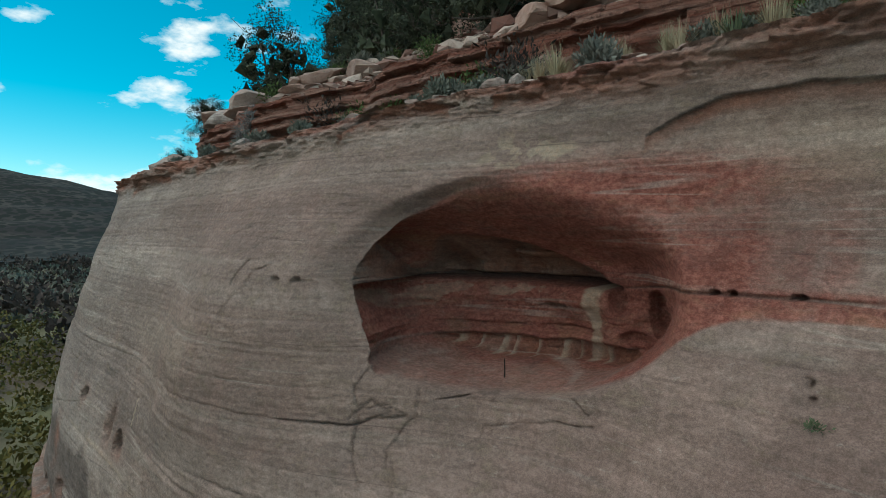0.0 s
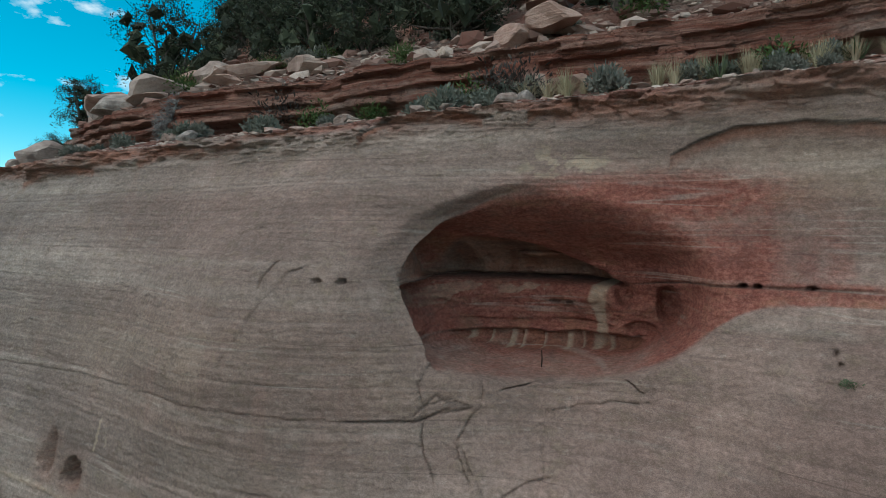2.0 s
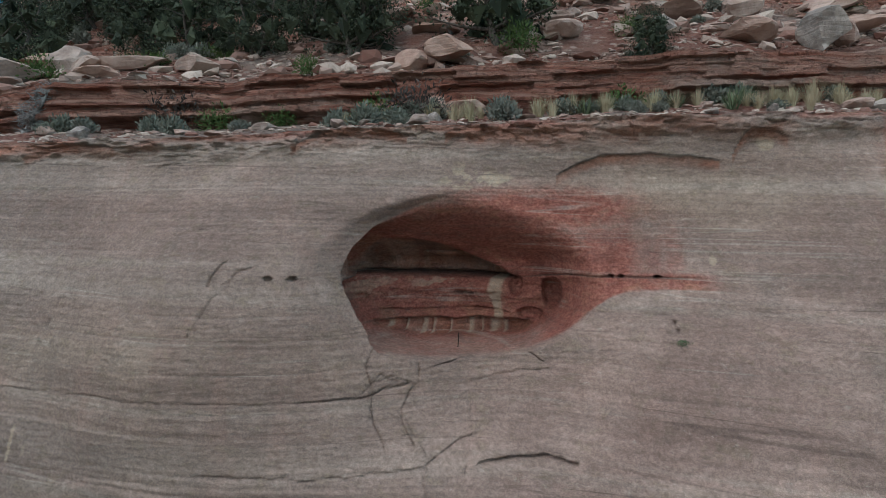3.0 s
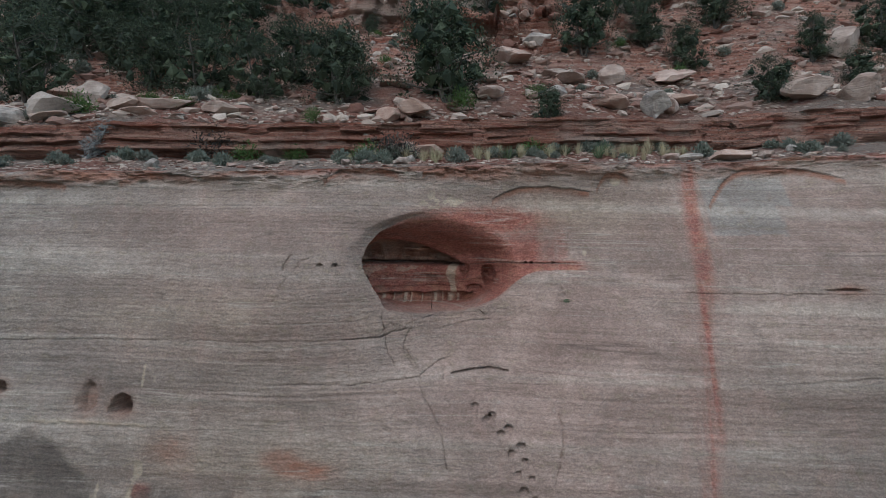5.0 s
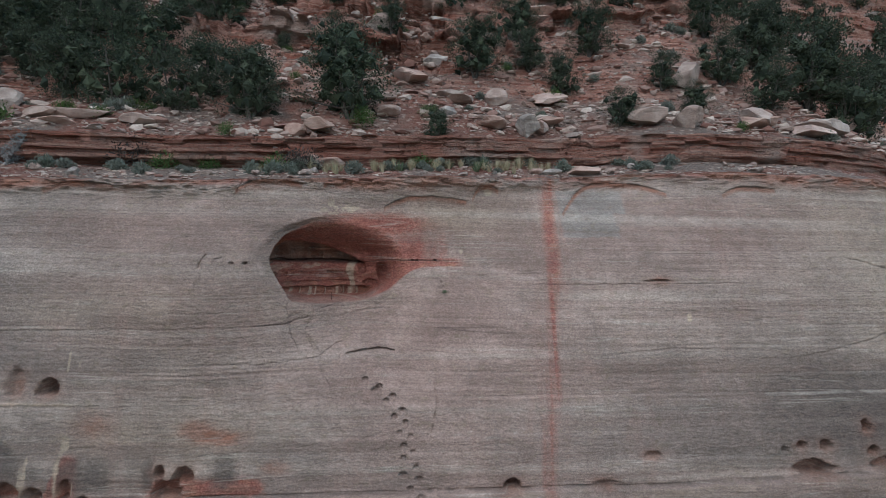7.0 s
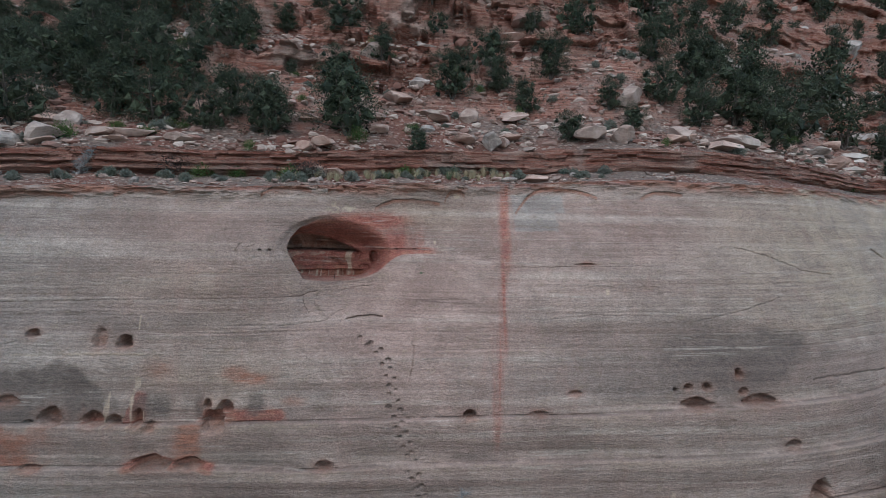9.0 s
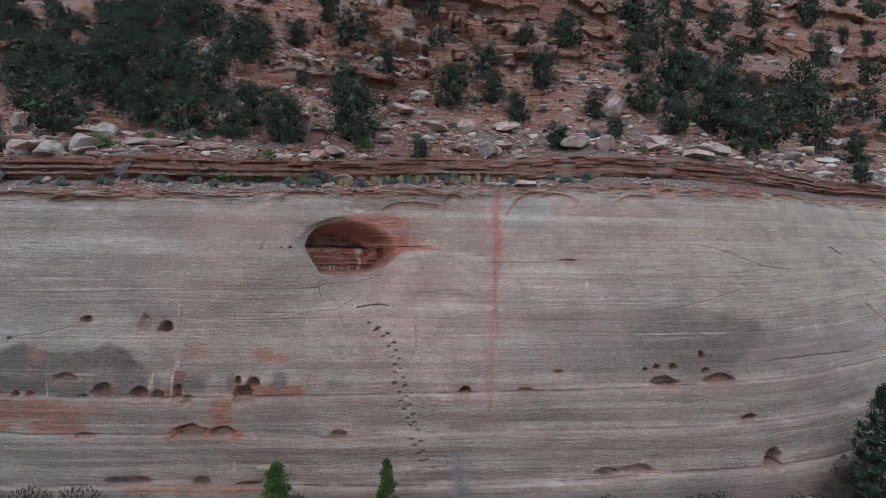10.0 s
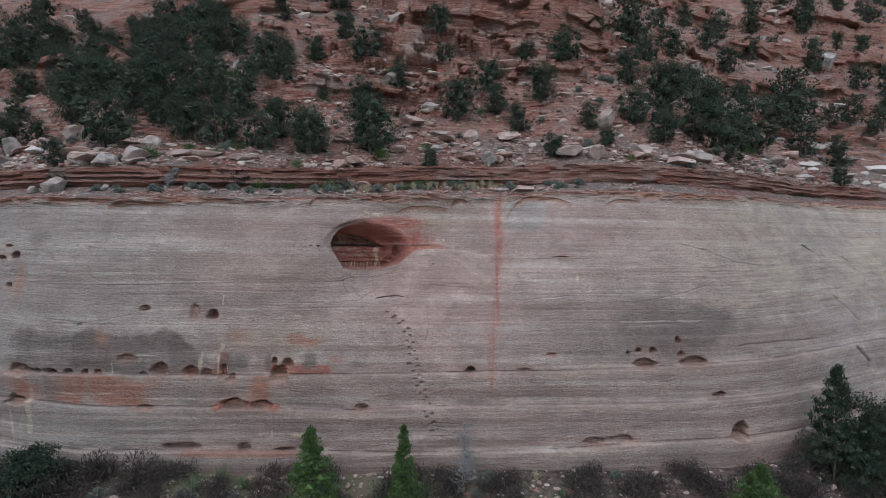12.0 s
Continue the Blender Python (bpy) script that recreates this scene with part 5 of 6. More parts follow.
build_rubble("bench_gravel", "small red stones and chips on the rim bench", rubble_spots(1800, -26, 14, 0.3, 2.2, 0.2, 2))
build_rubble("foot_rubble", "stones and chips at the foot of the cliff", rubble_spots(3000, -26, 26, 0.1, 9, 0.35, 3, True))


# ---- plants ----
def tube(points, radii, sides=6):
    verts, faces = [], []
    for k, (p, r) in enumerate(zip(points, radii)):
        p = Vector(p)
        ahead = (Vector(points[min(k + 1, len(points) - 1)]) - Vector(points[max(k - 1, 0)])).normalized()
        side = ahead.cross(Vector((0.3, 1, 0.2))).normalized()
        other = ahead.cross(side)
        for n in range(sides):
            a = 2 * math.pi * n / sides
            verts.append(p + side * (math.cos(a) * r) + other * (math.sin(a) * r))
        if k:
            for n in range(sides):
                a0, a1 = (k - 1) * sides + n, (k - 1) * sides + (n + 1) % sides
                faces.append((a0, a1, a1 + sides, a0 + sides))
    return verts, faces


def joined(pieces):
    verts, faces = [], []
    for v, f in pieces:
        base = len(verts)
        verts += list(v)
        faces += [tuple(i + base for i in q) for q in f]
    return verts, faces


def leaf_cloud(centres, radii, each, size, rng, upward=0.3, slim=0.5):
    """Small leaves round many clump centres; every leaf is a bent quad of its own."""
    centres, radii = np.asarray(centres, float), np.asarray(radii, float)
    n = len(centres) * each
    c = np.repeat(centres, each, 0)
    r = np.repeat(radii, each, 0)
    d = rng.normal(size=(n, 3))
    d /= np.linalg.norm(d, axis=1)[:, None]
    p = c + d * (r * rng.random(n) ** 0.45)[:, None] * np.array([1, 1, 0.8])
    ahead = d + rng.normal(size=(n, 3)) * 0.6 + np.array([0, 0, upward])
    ahead /= np.linalg.norm(ahead, axis=1)[:, None]
    side = np.cross(ahead, rng.normal(size=(n, 3)))
    side /= np.linalg.norm(side, axis=1)[:, None]
    s = size * rng.uniform(0.6, 1.4, n)[:, None]
    quad = np.stack([p, p + ahead * s * 0.5 + side * s * slim * 0.5, p + ahead * s, p + ahead * s * 0.45 - side * s * slim * 0.5], 1)
    return quad.reshape(-1, 3).tolist(), np.arange(4 * n).reshape(n, 4).tolist()


def clump_cores(centres, radii, rng, fill=0.62):
    """The dense dark heart of each clump: a small uneven eight-sided knot of twigs."""
    corner = np.array([(1, 0, 0), (-1, 0, 0), (0, 1, 0), (0, -1, 0), (0, 0, 1), (0, 0, -1)], float)
    sides = np.array([(0, 2, 4), (2, 1, 4), (1, 3, 4), (3, 0, 4), (2, 0, 5), (1, 2, 5), (3, 1, 5), (0, 3, 5)])
    centres, radii = np.asarray(centres, float), np.asarray(radii, float)
    inner = np.hypot(centres[:, 0], centres[:, 1]) < 0.55 * np.hypot(centres[:, 0], centres[:, 1]).max()
    inner &= (centres[:, 2] > 0.12 * centres[:, 2].max()) & (centres[:, 2] < 0.8 * centres[:, 2].max())
    centres, radii = centres[inner], radii[inner]
    n = len(centres)
    pts = centres[:, None] + corner[None] * rng.uniform(0.6, 1.2, (n, 6, 1)) * (fill * radii)[:, None, None] + rng.normal(size=(n, 6, 3)) * (0.15 * radii)[:, None, None]
    return pts.reshape(-1, 3).tolist(), (sides[None] + 6 * np.arange(n)[:, None, None]).reshape(-1, 3).tolist()


def juniper(seed, height=3.2, spread=1.5, clumps=120, each=72, leaf=0.085, mat=None, name="juniper_tree", stems=3, bare=0.03):
    """A many-stemmed juniper: twisted trunk and limbs, and an uneven crown of small leaf clumps."""
    rng, pick = np.random.default_rng(seed), random.Random(seed)
    limbs, tips = [], []
    for _ in range(stems):
        a, lean = pick.uniform(0, 6.28), pick.uniform(0.05, 0.3)
        points, radii = [], []
        x = y = 0.0
        for k in range(6):
            t = k / 5
            x += math.cos(a) * lean * height * 0.2 + pick.uniform(-0.07, 0.07) * height * 0.3
            y += math.sin(a) * lean * height * 0.2 + pick.uniform(-0.07, 0.07) * height * 0.3
            points.append((x * (k > 0), y * (k > 0), t * height * 0.85 - 0.15))
            radii.append(0.045 * height * (1 - 0.85 * t) / math.sqrt(stems) + 0.01)
        limbs.append(tube(points, radii, 6))
        for k in range(1, 6):
            for _ in range(3):
                b, out = pick.uniform(0, 6.28), spread * pick.uniform(0.35, 0.95) * (1.1 - 0.5 * k / 5)
                px, py, pz = points[k]
                tip = (px + math.cos(b) * out, py + math.sin(b) * out, pz + out * pick.uniform(0.1, 0.6))
                mid = (px + math.cos(b) * out * 0.5, py + math.sin(b) * out * 0.5, pz + out * pick.uniform(-0.05, 0.25))
                limbs.append(tube([(px, py, pz), mid, tip], [radii[k] * 0.6, radii[k] * 0.4, 0.008], 5))
                tips += [tip, mid]
    tree = new(name)
    centres, sizes = [], []
    for _ in range(clumps):
        if pick.random() < 0.6:
            # lobed dome
            a, t = pick.uniform(0, 6.28), pick.random()
            out = spread * math.sqrt(pick.random()) * (1 + 0.28 * math.sin(3 * a + seed) + 0.15 * math.sin(7 * a)) * math.sqrt(max(0.05, 1 - (1.25 * t - 0.35) ** 2))
            tip = np.array((math.cos(a) * out, math.sin(a) * out, height * (bare + (0.98 - bare) * t)))
        else:
            tip = np.array(pick.choice(tips)) + rng.normal(size=3) * 0.14 * spread
        if tip[2] < bare * height:
            tip[2] = bare * height + abs(rng.normal()) * 0.3
        tip[2] = min(tip[2], height)
        centres.append(tip)
        sizes.append(spread * rng.uniform(0.16, 0.32))
    part("trunk", mesh_of("trunk", *joined(limbs), BARK, True), tree, "grey twisted trunk and limbs")
    part("crown", mesh_of("crown", *joined([leaf_cloud(centres, sizes, each, leaf, rng), clump_cores(centres, sizes, rng)]), mat or JUNIPER), tree)
    return tree


def cone_tree(seed, height, spread, mat, name="young_juniper", clumps=190, each=60):
    rng, pick = np.random.default_rng(seed), random.Random(seed)
    limbs = [tube([(0, 0, -0.2), (0.03, 0, height * 0.5), (0, 0.02, height * 0.97)], [0.07, 0.05, 0.01], 7)]
    centres, sizes = [], []
    for k in range(clumps):
        t = pick.random() ** 1.15
        a = pick.uniform(0, 6.28)
        out = spread * (1 - t) ** 0.8 * pick.uniform(0.3, 1.0) * (1 + 0.25 * math.sin(3 * a + seed + 4 * t) + 0.2 * math.sin(5 * a + 9 * t))
        centres.append((math.cos(a) * out, math.sin(a) * out, 0.15 + t * (height - 0.2)))
        sizes.append((0.07 + 0.14 * spread * (1 - 0.6 * t)) * pick.uniform(0.7, 1.3))
        if k % 4 == 0:
            limbs.append(tube([(0, 0, centres[-1][2] - 0.1), centres[-1]], [0.02, 0.006], 4))
    tree = new(name)
    part("trunk", mesh_of("trunk", *joined(limbs), BARK, True), tree)
    part("crown", mesh_of("crown", *joined([leaf_cloud(centres, sizes, each, 0.13, rng, 1.6, 0.3), clump_cores(centres, sizes, rng)]), mat), tree)
    return tree


def bare_tree(seed, height, spread, name="dead_tree", lean=0.0):
    pick = random.Random(seed)
    pieces, tips = [], []
    spine = [(lean * k / 7 * height + pick.uniform(-0.04, 0.04), pick.uniform(-0.04, 0.04), height * k / 7 - 0.1) for k in range(8)]
    pieces.append(tube(spine, [0.07 * (1 - k / 8) + 0.008 for k in range(8)], 7))
    for k in range(70):
        t = pick.uniform(0.08, 0.95)
        n = min(6, int(t * 7))
        base = Vector(spine[n]).lerp(Vector(spine[n + 1]), t * 7 - n)
        a, out = pick.uniform(0, 6.28), spread * (1 - 0.75 * t) * pick.uniform(0.5, 1)
        tip = base + Vector((math.cos(a) * out, math.sin(a) * out, out * pick.uniform(-0.1, 0.6)))
        mid = base.lerp(tip, 0.5) + Vector((0, 0, pick.uniform(-0.1, 0.05)))
        pieces.append(tube([base, mid, tip], [0.028, 0.018, 0.007], 4))
        for _ in range(9):
            end = tip.lerp(base, pick.uniform(0, 0.6))
            pieces.append(tube([end, end + Vector((pick.uniform(-1, 1), pick.uniform(-1, 1), pick.uniform(-0.3, 0.8))) * 0.3 * spread], [0.011, 0.005], 3))
    tree = new(name, mesh_of(name, *joined(pieces), DEADWOOD, True))
    return tree


def shrub_mesh(name, seed, mat, wide=0.6, high=0.5, clumps=16, each=34, leaf=0.09, upward=0.6, slim=0.4):
    rng = np.random.default_rng(seed)
    a, r = rng.uniform(0, 6.28, clumps), wide * rng.random(clumps) ** 0.5
    centres = np.stack([np.cos(a) * r * 0.5, np.sin(a) * r * 0.5, high * (0.25 + 0.6 * rng.random(clumps)) * (1.15 - r / wide * 0.6)], -1)
    sizes = wide * rng.uniform(0.45, 0.65, clumps)
    return mesh_of(name, *leaf_cloud(centres, sizes, each, leaf, rng, upward, slim), mat)


def blade_mesh(name, seed, mat, blades=70, high=0.5, wide=0.25, thick=0.012, stiff=1.0):
    """A tuft: every blade is a bent, tapering strip."""
    rng = random.Random(seed)
    verts, faces = [], []
    for _ in range(blades):
        a, lean, h = rng.uniform(0, 6.28), rng.uniform(0.05, 1.0), high * rng.uniform(0.6, 1.1)
        dx, dy = math.cos(a), math.sin(a)
        bx, by = dx * wide * 0.25 * rng.random(), dy * wide * 0.25 * rng.random()
        base = len(verts)
        for k in range(4):
            t = k / 3
            out, w = wide * lean * (t ** (1.0 + 0.8 * (1 - stiff))), thick * (1 - t) + 0.001
            x, y, z = bx + dx * out, by + dy * out, h * t * (1 - (1 - stiff) * 0.4 * t * lean) * (1 - 0.45 * lean * lean * stiff)
            verts += [(x - dy * w, y + dx * w, z), (x + dy * w, y - dx * w, z)]
            if k:
                i = base + 2 * k
                faces.append((i - 2, i - 1, i + 1, i))
    return mesh_of(name, verts, faces, mat)


def stand(tree, x, y, z, scale=1.0, turn=0.0):
    tree.matrix_world = pose(x, y, z, 0, 0, turn) @ Matrix.Diagonal((scale, scale, scale, 1))
    return tree


def planted(source, x, y, z, scale, turn, label, category, group):
    ob = copy_thing(source, pose(x, y, z, 0, 0, turn) @ Matrix.Diagonal((scale, scale, scale, 1)))
    return tagged(ob, label, category, group)


def build_hill_trees():
    rng = random.Random(21)
    # kinds, each about 3.2 m high, with the plain ones for far off; the first of each kind stands in the wood too
    kinds = [juniper(100 + n, 3.2, (1.5, 1.3, 1.8, 1.5, 1.6, 1.25)[n], mat=JUNIPER) for n in range(6)]
    plain = [juniper(200 + n, 3.2, (1.5, 1.2, 1.7)[n], clumps=70, each=30, leaf=0.17) for n in range(3)]
    near = [(-38.6, 26.0, 2.7), (-31.8, 18.5, 5.1), (-24.7, 10.9, 4.4), (-23.5, 15.6, 4.4), (-20.3, 12.9, 3.8), (-20.5, 14.1, 3.8), (-20.5, 18.1, 3.7), (-16.5, 14.6, 3.0), (-14.0, 11.0, 2.3), (-15.6, 22.9, 2.3), (-11.3, 12.7, 2.8), (-13.3, 24.9, 2.6),
            (-11.1, 18.1, 1.6), (-11.1, 27.2, 2.7), (-8.5, 24.5, 3.1), (-6.2, 11.3, 4.3), (-8.0, 17.5, 2.7), (-5.3, 20.1, 2.9), (-2.3, 10.8, 2.1), (-1.9, 27.2, 2.5), (-1.5, 26.0, 1.9), (-0.3, 17.4, 3.2), (2.2, 21.3, 3.4), (3.0, 19.3, 2.8),
            (6.6, 27.0, 3.8), (6.9, 21.2, 2.9), (10.2, 27.3, 3.3), (4.8, 18.3, 2.3), (6.5, 13.1, 2.0), (10.2, 17.8, 2.5), (11.2, 15.6, 2.6), (15.5, 24.9, 2.9), (14.4, 19.7, 2.8), (17.8, 22.5, 4.5)]
    more = [(25.9, 41.4, 4.1), (20.0, 20.6, 5.8), (22.5, 19.6, 5.2), (37.2, 57.7, 4.2), (51.4, 72.2, 5.9), (50.9, 64.3, 3.6), (28.4, 27.4, 7.1), (37.7, 37.7, 8.4), (37.4, 34.0, 5.5), (40.3, 32.7, 4.2), (37.7, 28.1, 3.3), (46.9, 44.0, 3.2),
            (62.0, 60.5, 4.3), (50.4, 45.4, 2.9), (51.2, 42.9, 3.5), (55.7, 46.9, 3.7), (-36.0, 19.7, 3.3), (-37.3, 18.8, 2.8), (-40.9, 24.4, 2.1), (-29.4, 20.0, 2.9), (-27.1, 20.2, 2.9), (-24.6, 20.0, 2.9), (-24.9, 30.2, 2.9), (-20.3, 23.9, 3.1),
            (-56.1, 47.7, 3.7), (-53.1, 39.7, 3.4), (-47.6, 44.9, 3.6), (-35.5, 41.0, 3.4), (65.9, 81.7, 5.4), (70.2, 78.4, 4.2), (88.3, 95.1, 7.2), (56.8, 63.4, 3.1), (35.9, 63.0, 4.5), (37.6, 51.4, 3.9), (24.9, 44.4, 2.8)]
    side = [(-22.5, 13.9, 3.2), (-18.3, 14.5, 3.2), (-25.5, 16.7, 3.0), (-13.4, 13.1, 2.6), (-24.7, 14.9, 3.2), (-10.4, 10.6, 3.3), (16.2, 17.6, 3.4), (26.1, 29.2, 4.0), (-25.5, 7.0, 1.6), (-26.6, 8.6, 1.6)]
    words = "dark green juniper with a grey twisted trunk on the rocky slope"
    used = []
    for n, (x, y, high) in enumerate(near + side + more):
        high = min(4.6, 0.3 + 0.78 * high)
        source = kinds[n % 6] if y < 33 else plain[n % 3]
        z = float(hill_height(x, y)) - 0.05
        used.append((x, y))
        if source.matrix_world.translation.length < 0.01 and source not in [u for u, _ in placed]:
            stand(source, x, y, z, high / 3.2, rng.uniform(0, 360))
            tagged(source, words, "tree", "junipers on the hill")
            placed.append((source, n))
        else:
            planted(source, x, y, z, high / 3.2, rng.uniform(0, 360), words, "tree", "junipers on the hill")
    # the dense dark stand where the slope turns
    for _ in range(40):
        x = rng.uniform(-52, -24)
        y = 0.62 * abs(x) + rng.uniform(1.0, 16)
        planted(rng.choice(kinds), x, y, float(hill_height(x, y)) - 0.05, rng.uniform(0.75, 1.05), rng.uniform(0, 360), words, "tree", "junipers on the hill")
    for _ in range(34):
        x = rng.uniform(-34, -13)
        y = max(0.64 * abs(x) + 1, float(rim_depth(x)) + 6.5) + rng.uniform(0, 15)
        if not any((x - a) ** 2 + (y - b) ** 2 < 3 for a, b in used):
            used.append((x, y))
            planted(rng.choice(kinds), x, y, float(hill_height(x, y)) - 0.05, rng.uniform(0.75, 1.1), rng.uniform(0, 360), words, "tree", "junipers on the hill")
    n = 0
    while n < 140:
        x, s = rng.uniform(-75, 110), rng.uniform(9, 75)
        y = float(rim_depth(x)) + s
        thin = 0.3 if -8 < x < 14 and s < 34 else 1.0
        if s < 22 and -12 < x < 18 or x < -18 and y < 0.62 * abs(x) or rng.random() > thin or any((x - a) ** 2 + (y - b) ** 2 < 4 for a, b in used):
            continue
        used.append((x, y))
        planted(rng.choice(plain if s > 24 else kinds), x, y, float(hill_height(x, y)) - 0.05, rng.uniform(0.75, 1.35), rng.uniform(0, 360), words, "tree", "junipers on the hill")
        n += 1


placed = []
build_hill_trees()


def scattered(name, meshes, count, spot, lo, hi, label, category, group, seed):
    """Single-mesh plants strewn over a stretch of ground."""
    rng = random.Random(seed)
    for _ in range(count):
        x, y, z = spot(rng)
        ob = new(name, rng.choice(meshes))
        k = rng.uniform(lo, hi)
        ob.matrix_world = pose(x, y, z, 0, 0, rng.uniform(0, 360)) @ Matrix.Diagonal((k, k, k * rng.uniform(0.8, 1.15), 1))
        tagged(ob, label, category, group)


def on_hill(x0, x1, s0, s1):
    def spot(rng):
        x = rng.uniform(x0, x1)
        y = float(rim_depth(x)) + rng.uniform(s0, s1)
        return x, y, float(hill_height(x, y)) - 0.02
    return spot


def at_foot(x0, x1, d0, d1):
    def spot(rng):
        x = rng.uniform(x0, x1)
        y = float(wall_depth(x, 0.0)) - rng.uniform(d0, d1)
        return x, y, float(ground_height(x, y)) - 0.03
    return spot


SAGE_MESHES = [shrub_mesh("sagebrush", 300 + n, SAGE, 0.4, 0.35, 14, 60, 0.10, 0.9, 0.4) for n in range(3)]
SCRUB_MESHES = [shrub_mesh("shrub", 310 + n, SCRUB, 0.7, 0.7, 18, 40, 0.10, 0.7, 0.3) for n in range(4)]
GREEN_MESHES = [shrub_mesh("shrub", 320 + n, JUNIPER_BRIGHT, 0.6, 0.6, 18, 40, 0.09, 0.6, 0.4) for n in range(3)]
GRASS_MESHES = [blade_mesh("grass_tuft", 330 + n, STRAW, 90, 0.5, 0.3, 0.008, 0.6) for n in range(3)]
YUCCA_MESHES = [blade_mesh("yucca", 340 + n, YUCCA, 60, 0.55, 0.5, 0.02, 1.0) for n in range(2)]

scattered("grass_tuft", GRASS_MESHES, 46, on_hill(-10, 3.5, 1.0, 2.1), 0.7, 1.3, "tuft of dry straw-coloured grass on the bench", "grass", "grass tufts on the bench", 1)
scattered("sagebrush", SAGE_MESHES, 44, on_hill(-24, 8, 0.9, 2.4), 0.5, 1.1, "low grey-green sagebrush growing on the bench", "shrub", "sage on the bench", 2)
scattered("sagebrush", SAGE_MESHES, 70, on_hill(-32, 34, 2.8, 16), 0.6, 1.4, "grey-green sagebrush between the boulders", "shrub", "sage on the talus", 3)
scattered("shrub", GREEN_MESHES, 40, on_hill(-32, 34, 2.8, 20), 0.6, 1.3, "small green shrub between the boulders", "shrub", "green shrubs on the talus", 4)
scattered("yucca", YUCCA_MESHES, 5, on_hill(-4, 2, 1.2, 2.0), 0.8, 1.1, "spiky green yucca on the rim bench", "yucca", "yuccas on the bench", 5)
for bx, by, k in ((-7.6, 8.2, 1.5), (-14.3, 7.9, 1.6), (-13.0, 8.0, 1.2), (-11.2, 8.0, 0.9), (-8.6, 8.1, 1.2), (-2.9, 9.6, 1.0)):
    ob = new("shrub", GREEN_MESHES[0] if k < 1.3 else SCRUB_MESHES[1])
    ob.matrix_world = pose(bx, by, float(hill_height(bx, by)) - 0.05, 0, 0, 77 * k) @ Matrix.Diagonal((k, k, k * 0.9, 1))
    tagged(ob, "dark green shrub growing against the red ledge", "shrub", "shrubs along the ledge")
snag = bare_tree(5, 1.5, 0.7, "dead_snag", 0.6)
stand(snag, -18.6, 6.9, float(hill_height(-18.6, 6.9)), 1.0, 20)
tagged(snag, "weathered grey dead snag leaning on the ledge", "dead tree")

# ---- foot of the cliff ----
for x, y, high, wide, seed in ((-7.4, -1.57, 4.6, 1.75, 1), (-2.95, -1.34, 4.7, 1.0, 2), (14.2, -1.5, 3.4, 2.2, 3)):
    tree = cone_tree(400 + seed, high, wide, JUNIPER_BRIGHT)
    z = float(ground_height(x, y))
    stand(tree, x, y, z - 0.05)
    tagged(tree, "bright green young juniper, pointed, at the foot of the cliff", "tree", "young junipers at the foot")
dead = bare_tree(8, 4.0, 1.0)
stand(dead, 0.05, 0.6, float(ground_height(0.05, 0.6)) - 0.05)
tagged(dead, "bare silver-grey dead sapling at the foot of the cliff", "dead tree")
for x, y, high, wide, seed in ((24.6, 3.4, 5.0, 1.7, 6), (27.5, 5.0, 5.0, 1.8, 7), (-21.5, -0.6, 2.9, 1.5, 8)):
    tree = juniper(500 + seed, high, wide, 420 if x > 0 else 200, 80, 0.12, JUNIPER_DARK, bare=0.0)
    stand(tree, x, y, float(ground_height(x, y)) - 0.1)
    tagged(tree, "full dark green juniper beside the cliff foot", "tree", "junipers at the foot")
for x, y, high, wide, seed in ((20.9, 3.2, 6.6, 2.3, 11), (22.6, 3.2, 4.2, 1.9, 13)):
    tree = cone_tree(600 + seed, high, wide, JUNIPER_DARK, "juniper_tree", 260, 70)
    stand(tree, x, y, float(ground_height(x, y)) - 0.1)
    tagged(tree, "dark green pointed juniper beside the cliff foot", "tree", "junipers at the foot")
scattered("shrub", SCRUB_MESHES, 280, at_foot(-28, 28, 0.4, 8), 0.9, 1.8, "brown-grey scrub bush at the foot of the cliff", "shrub", "scrub at the foot", 6)
scattered("shrub", SCRUB_MESHES, 16, at_foot(-24, -15, 0.6, 3.5), 1.2, 2.2, "tall brown-grey thicket bush against the cliff", "shrub", "thicket at the foot", 7)
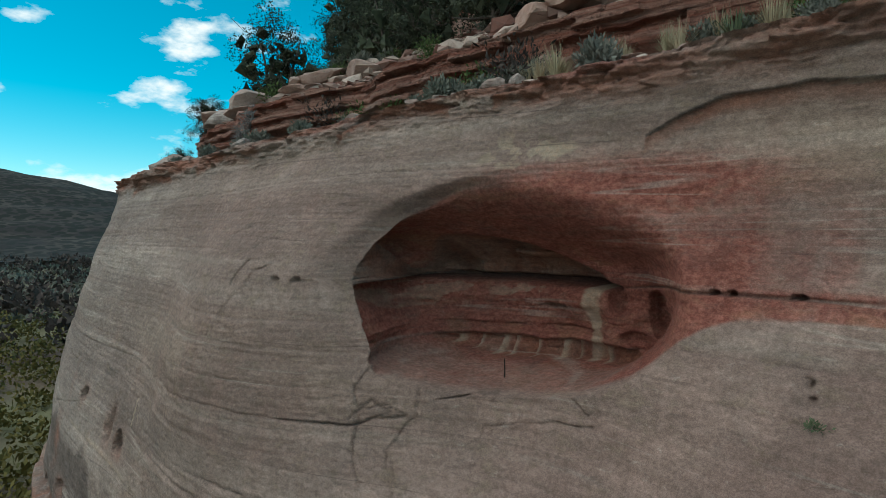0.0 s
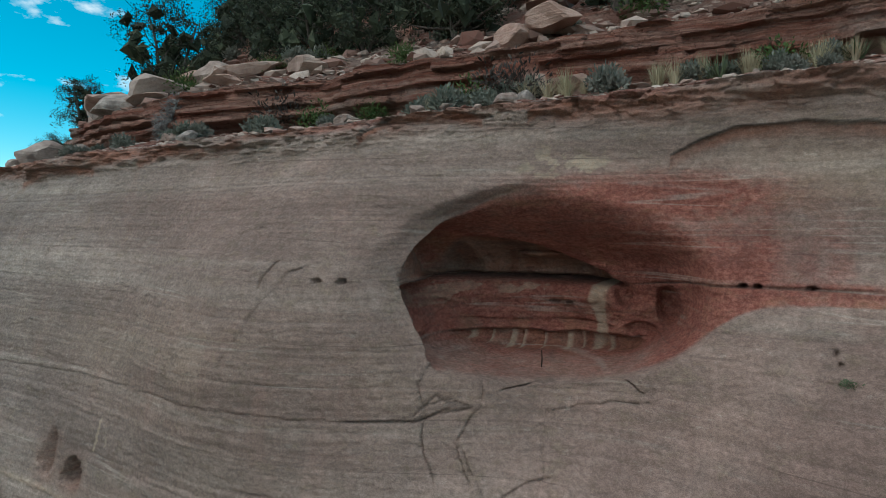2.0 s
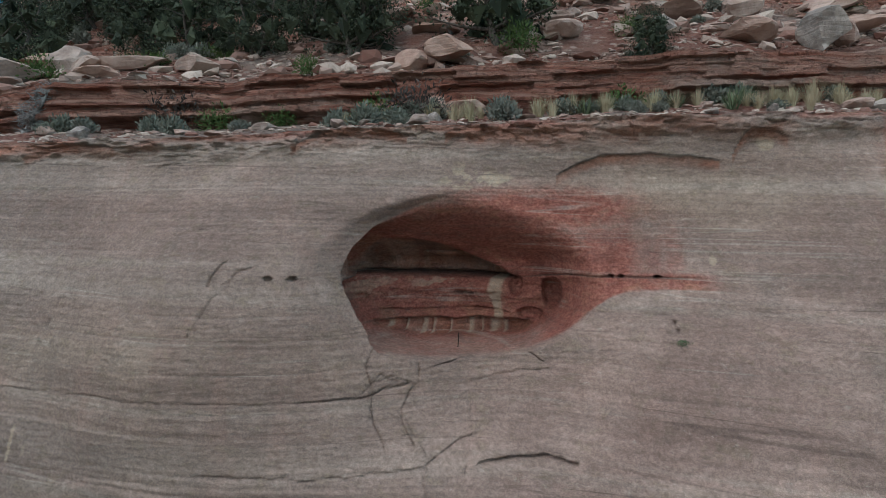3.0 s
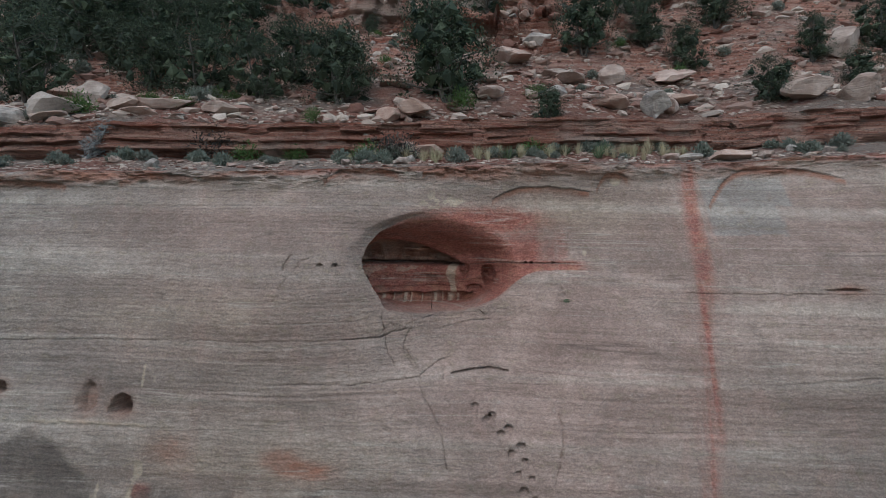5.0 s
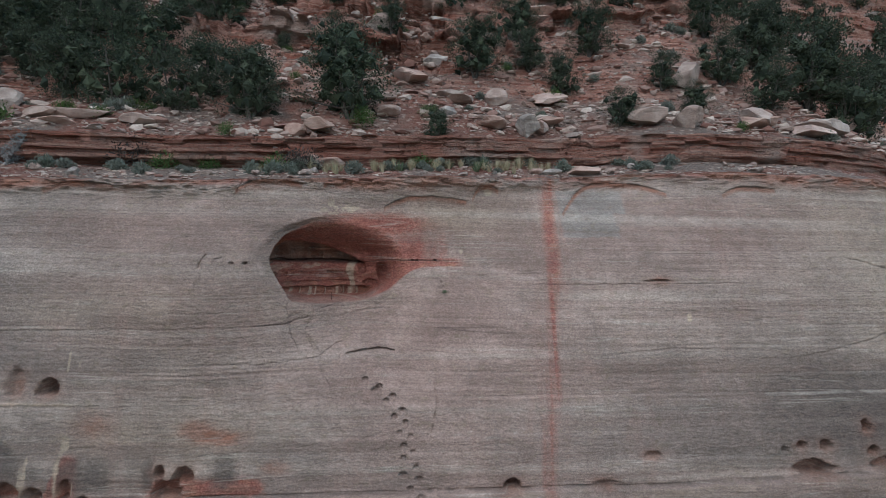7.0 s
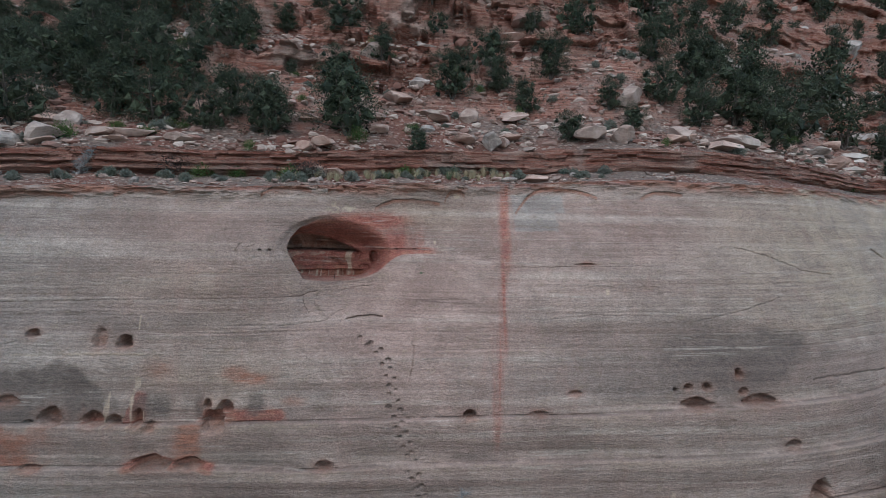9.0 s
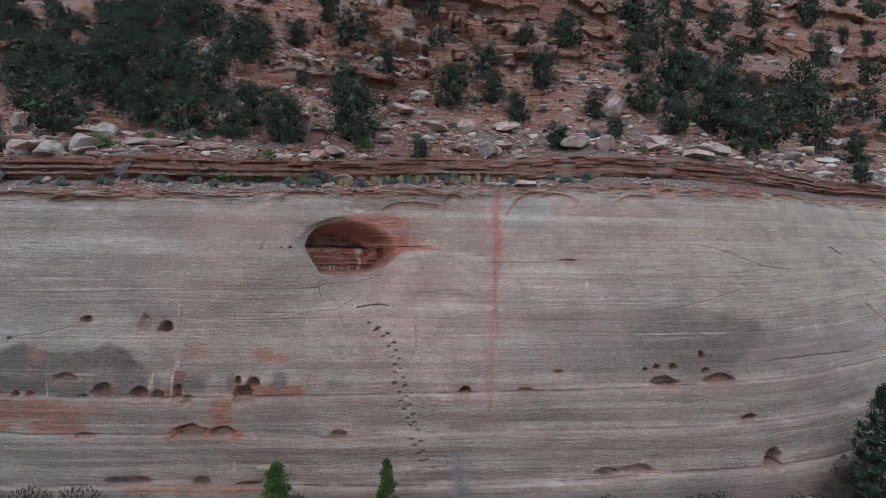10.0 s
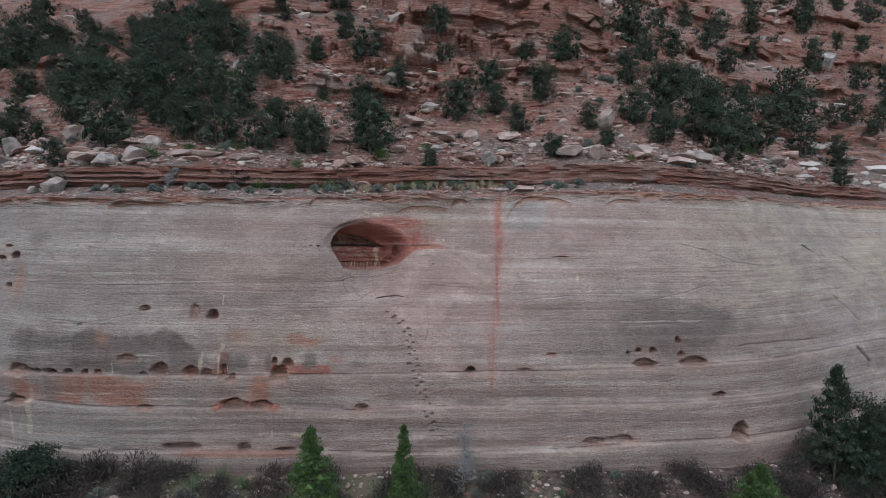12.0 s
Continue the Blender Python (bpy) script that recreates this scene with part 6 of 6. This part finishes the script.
scattered("sagebrush", SAGE_MESHES, 40, at_foot(-24, 26, 0.5, 7), 0.8, 1.7, "grey-green sagebrush at the foot of the cliff", "shrub", "sage at the foot", 8)
scattered("yucca", YUCCA_MESHES, 9, at_foot(-14, 12, 0.4, 2.5), 1.2, 1.9, "spiky grey-green yucca at the cliff foot", "yucca", "yuccas at the foot", 9)
scattered("grass_tuft", GRASS_MESHES, 40, at_foot(-24, 26, 0.2, 7), 0.7, 1.3, "dry grass tuft at the foot of the cliff", "grass", "grass at the foot", 10)


def build_valley_brush():
    rng = np.random.default_rng(9)
    for name, label, mat, count, near_x, far_x, size, leaf, seed in (
            ("willow_thicket", "yellow-green willow thicket on the canyon floor", WILLOW, 900, -26, -120, 2.6, 0.45, 1),
            ("sage_flat", "grey-green sage and willow flat down the valley", SAGE, 700, -110, -330, 3.0, 0.9, 2),
            ("far_thicket", "dark brush along the far valley edge", SCRUB, 700, -90, -420, 4.5, 1.2, 3)):
        u = rng.random(count)
        x = near_x + (far_x - near_x) * u
        y = x * -0.02 + (rng.random(count) - 0.62) * (40 + 0.55 * np.abs(x))
        front = wall_depth(x, 0.0) - 3.5
        y = np.minimum(y, front)
        z = ground_height(x, y) + size * rng.uniform(0.1, 0.55, count)
        centres = np.stack([x, y, z], -1)
        cloud = leaf_cloud(centres, size * rng.uniform(0.35, 0.75, count), 50, leaf, rng, 0.5, 0.6)
        ob = new(name, mesh_of(name, *cloud, mat))
        tagged(ob, label, "brush", kind="stuff")


build_valley_brush()

# ---- small things on the wall ----
sprig = new("wall_plant", shrub_mesh("wall_plant", 350, YUCCA, 0.12, 0.06, 8, 20, 0.035, 0.5, 0.4))
sprig.matrix_world = pose(-1.8, float(wall_depth(-1.8, 11.25)) - 0.06, 11.2)
tagged(sprig, "small yellow-green plant growing from a crack in the cliff", "plant")
stick = new("stick", mesh_of("stick", *tube([(0, 0, -0.05), (0.01, 0.0, 0.12), (-0.01, 0.02, 0.27)], [0.012, 0.010, 0.007], 6), CHAR, True))
stick.matrix_world = pose(-5.95, 6.2, 10.86, 6, 4, 0)
tagged(stick, "short dark stick standing on the alcove floor", "stick")
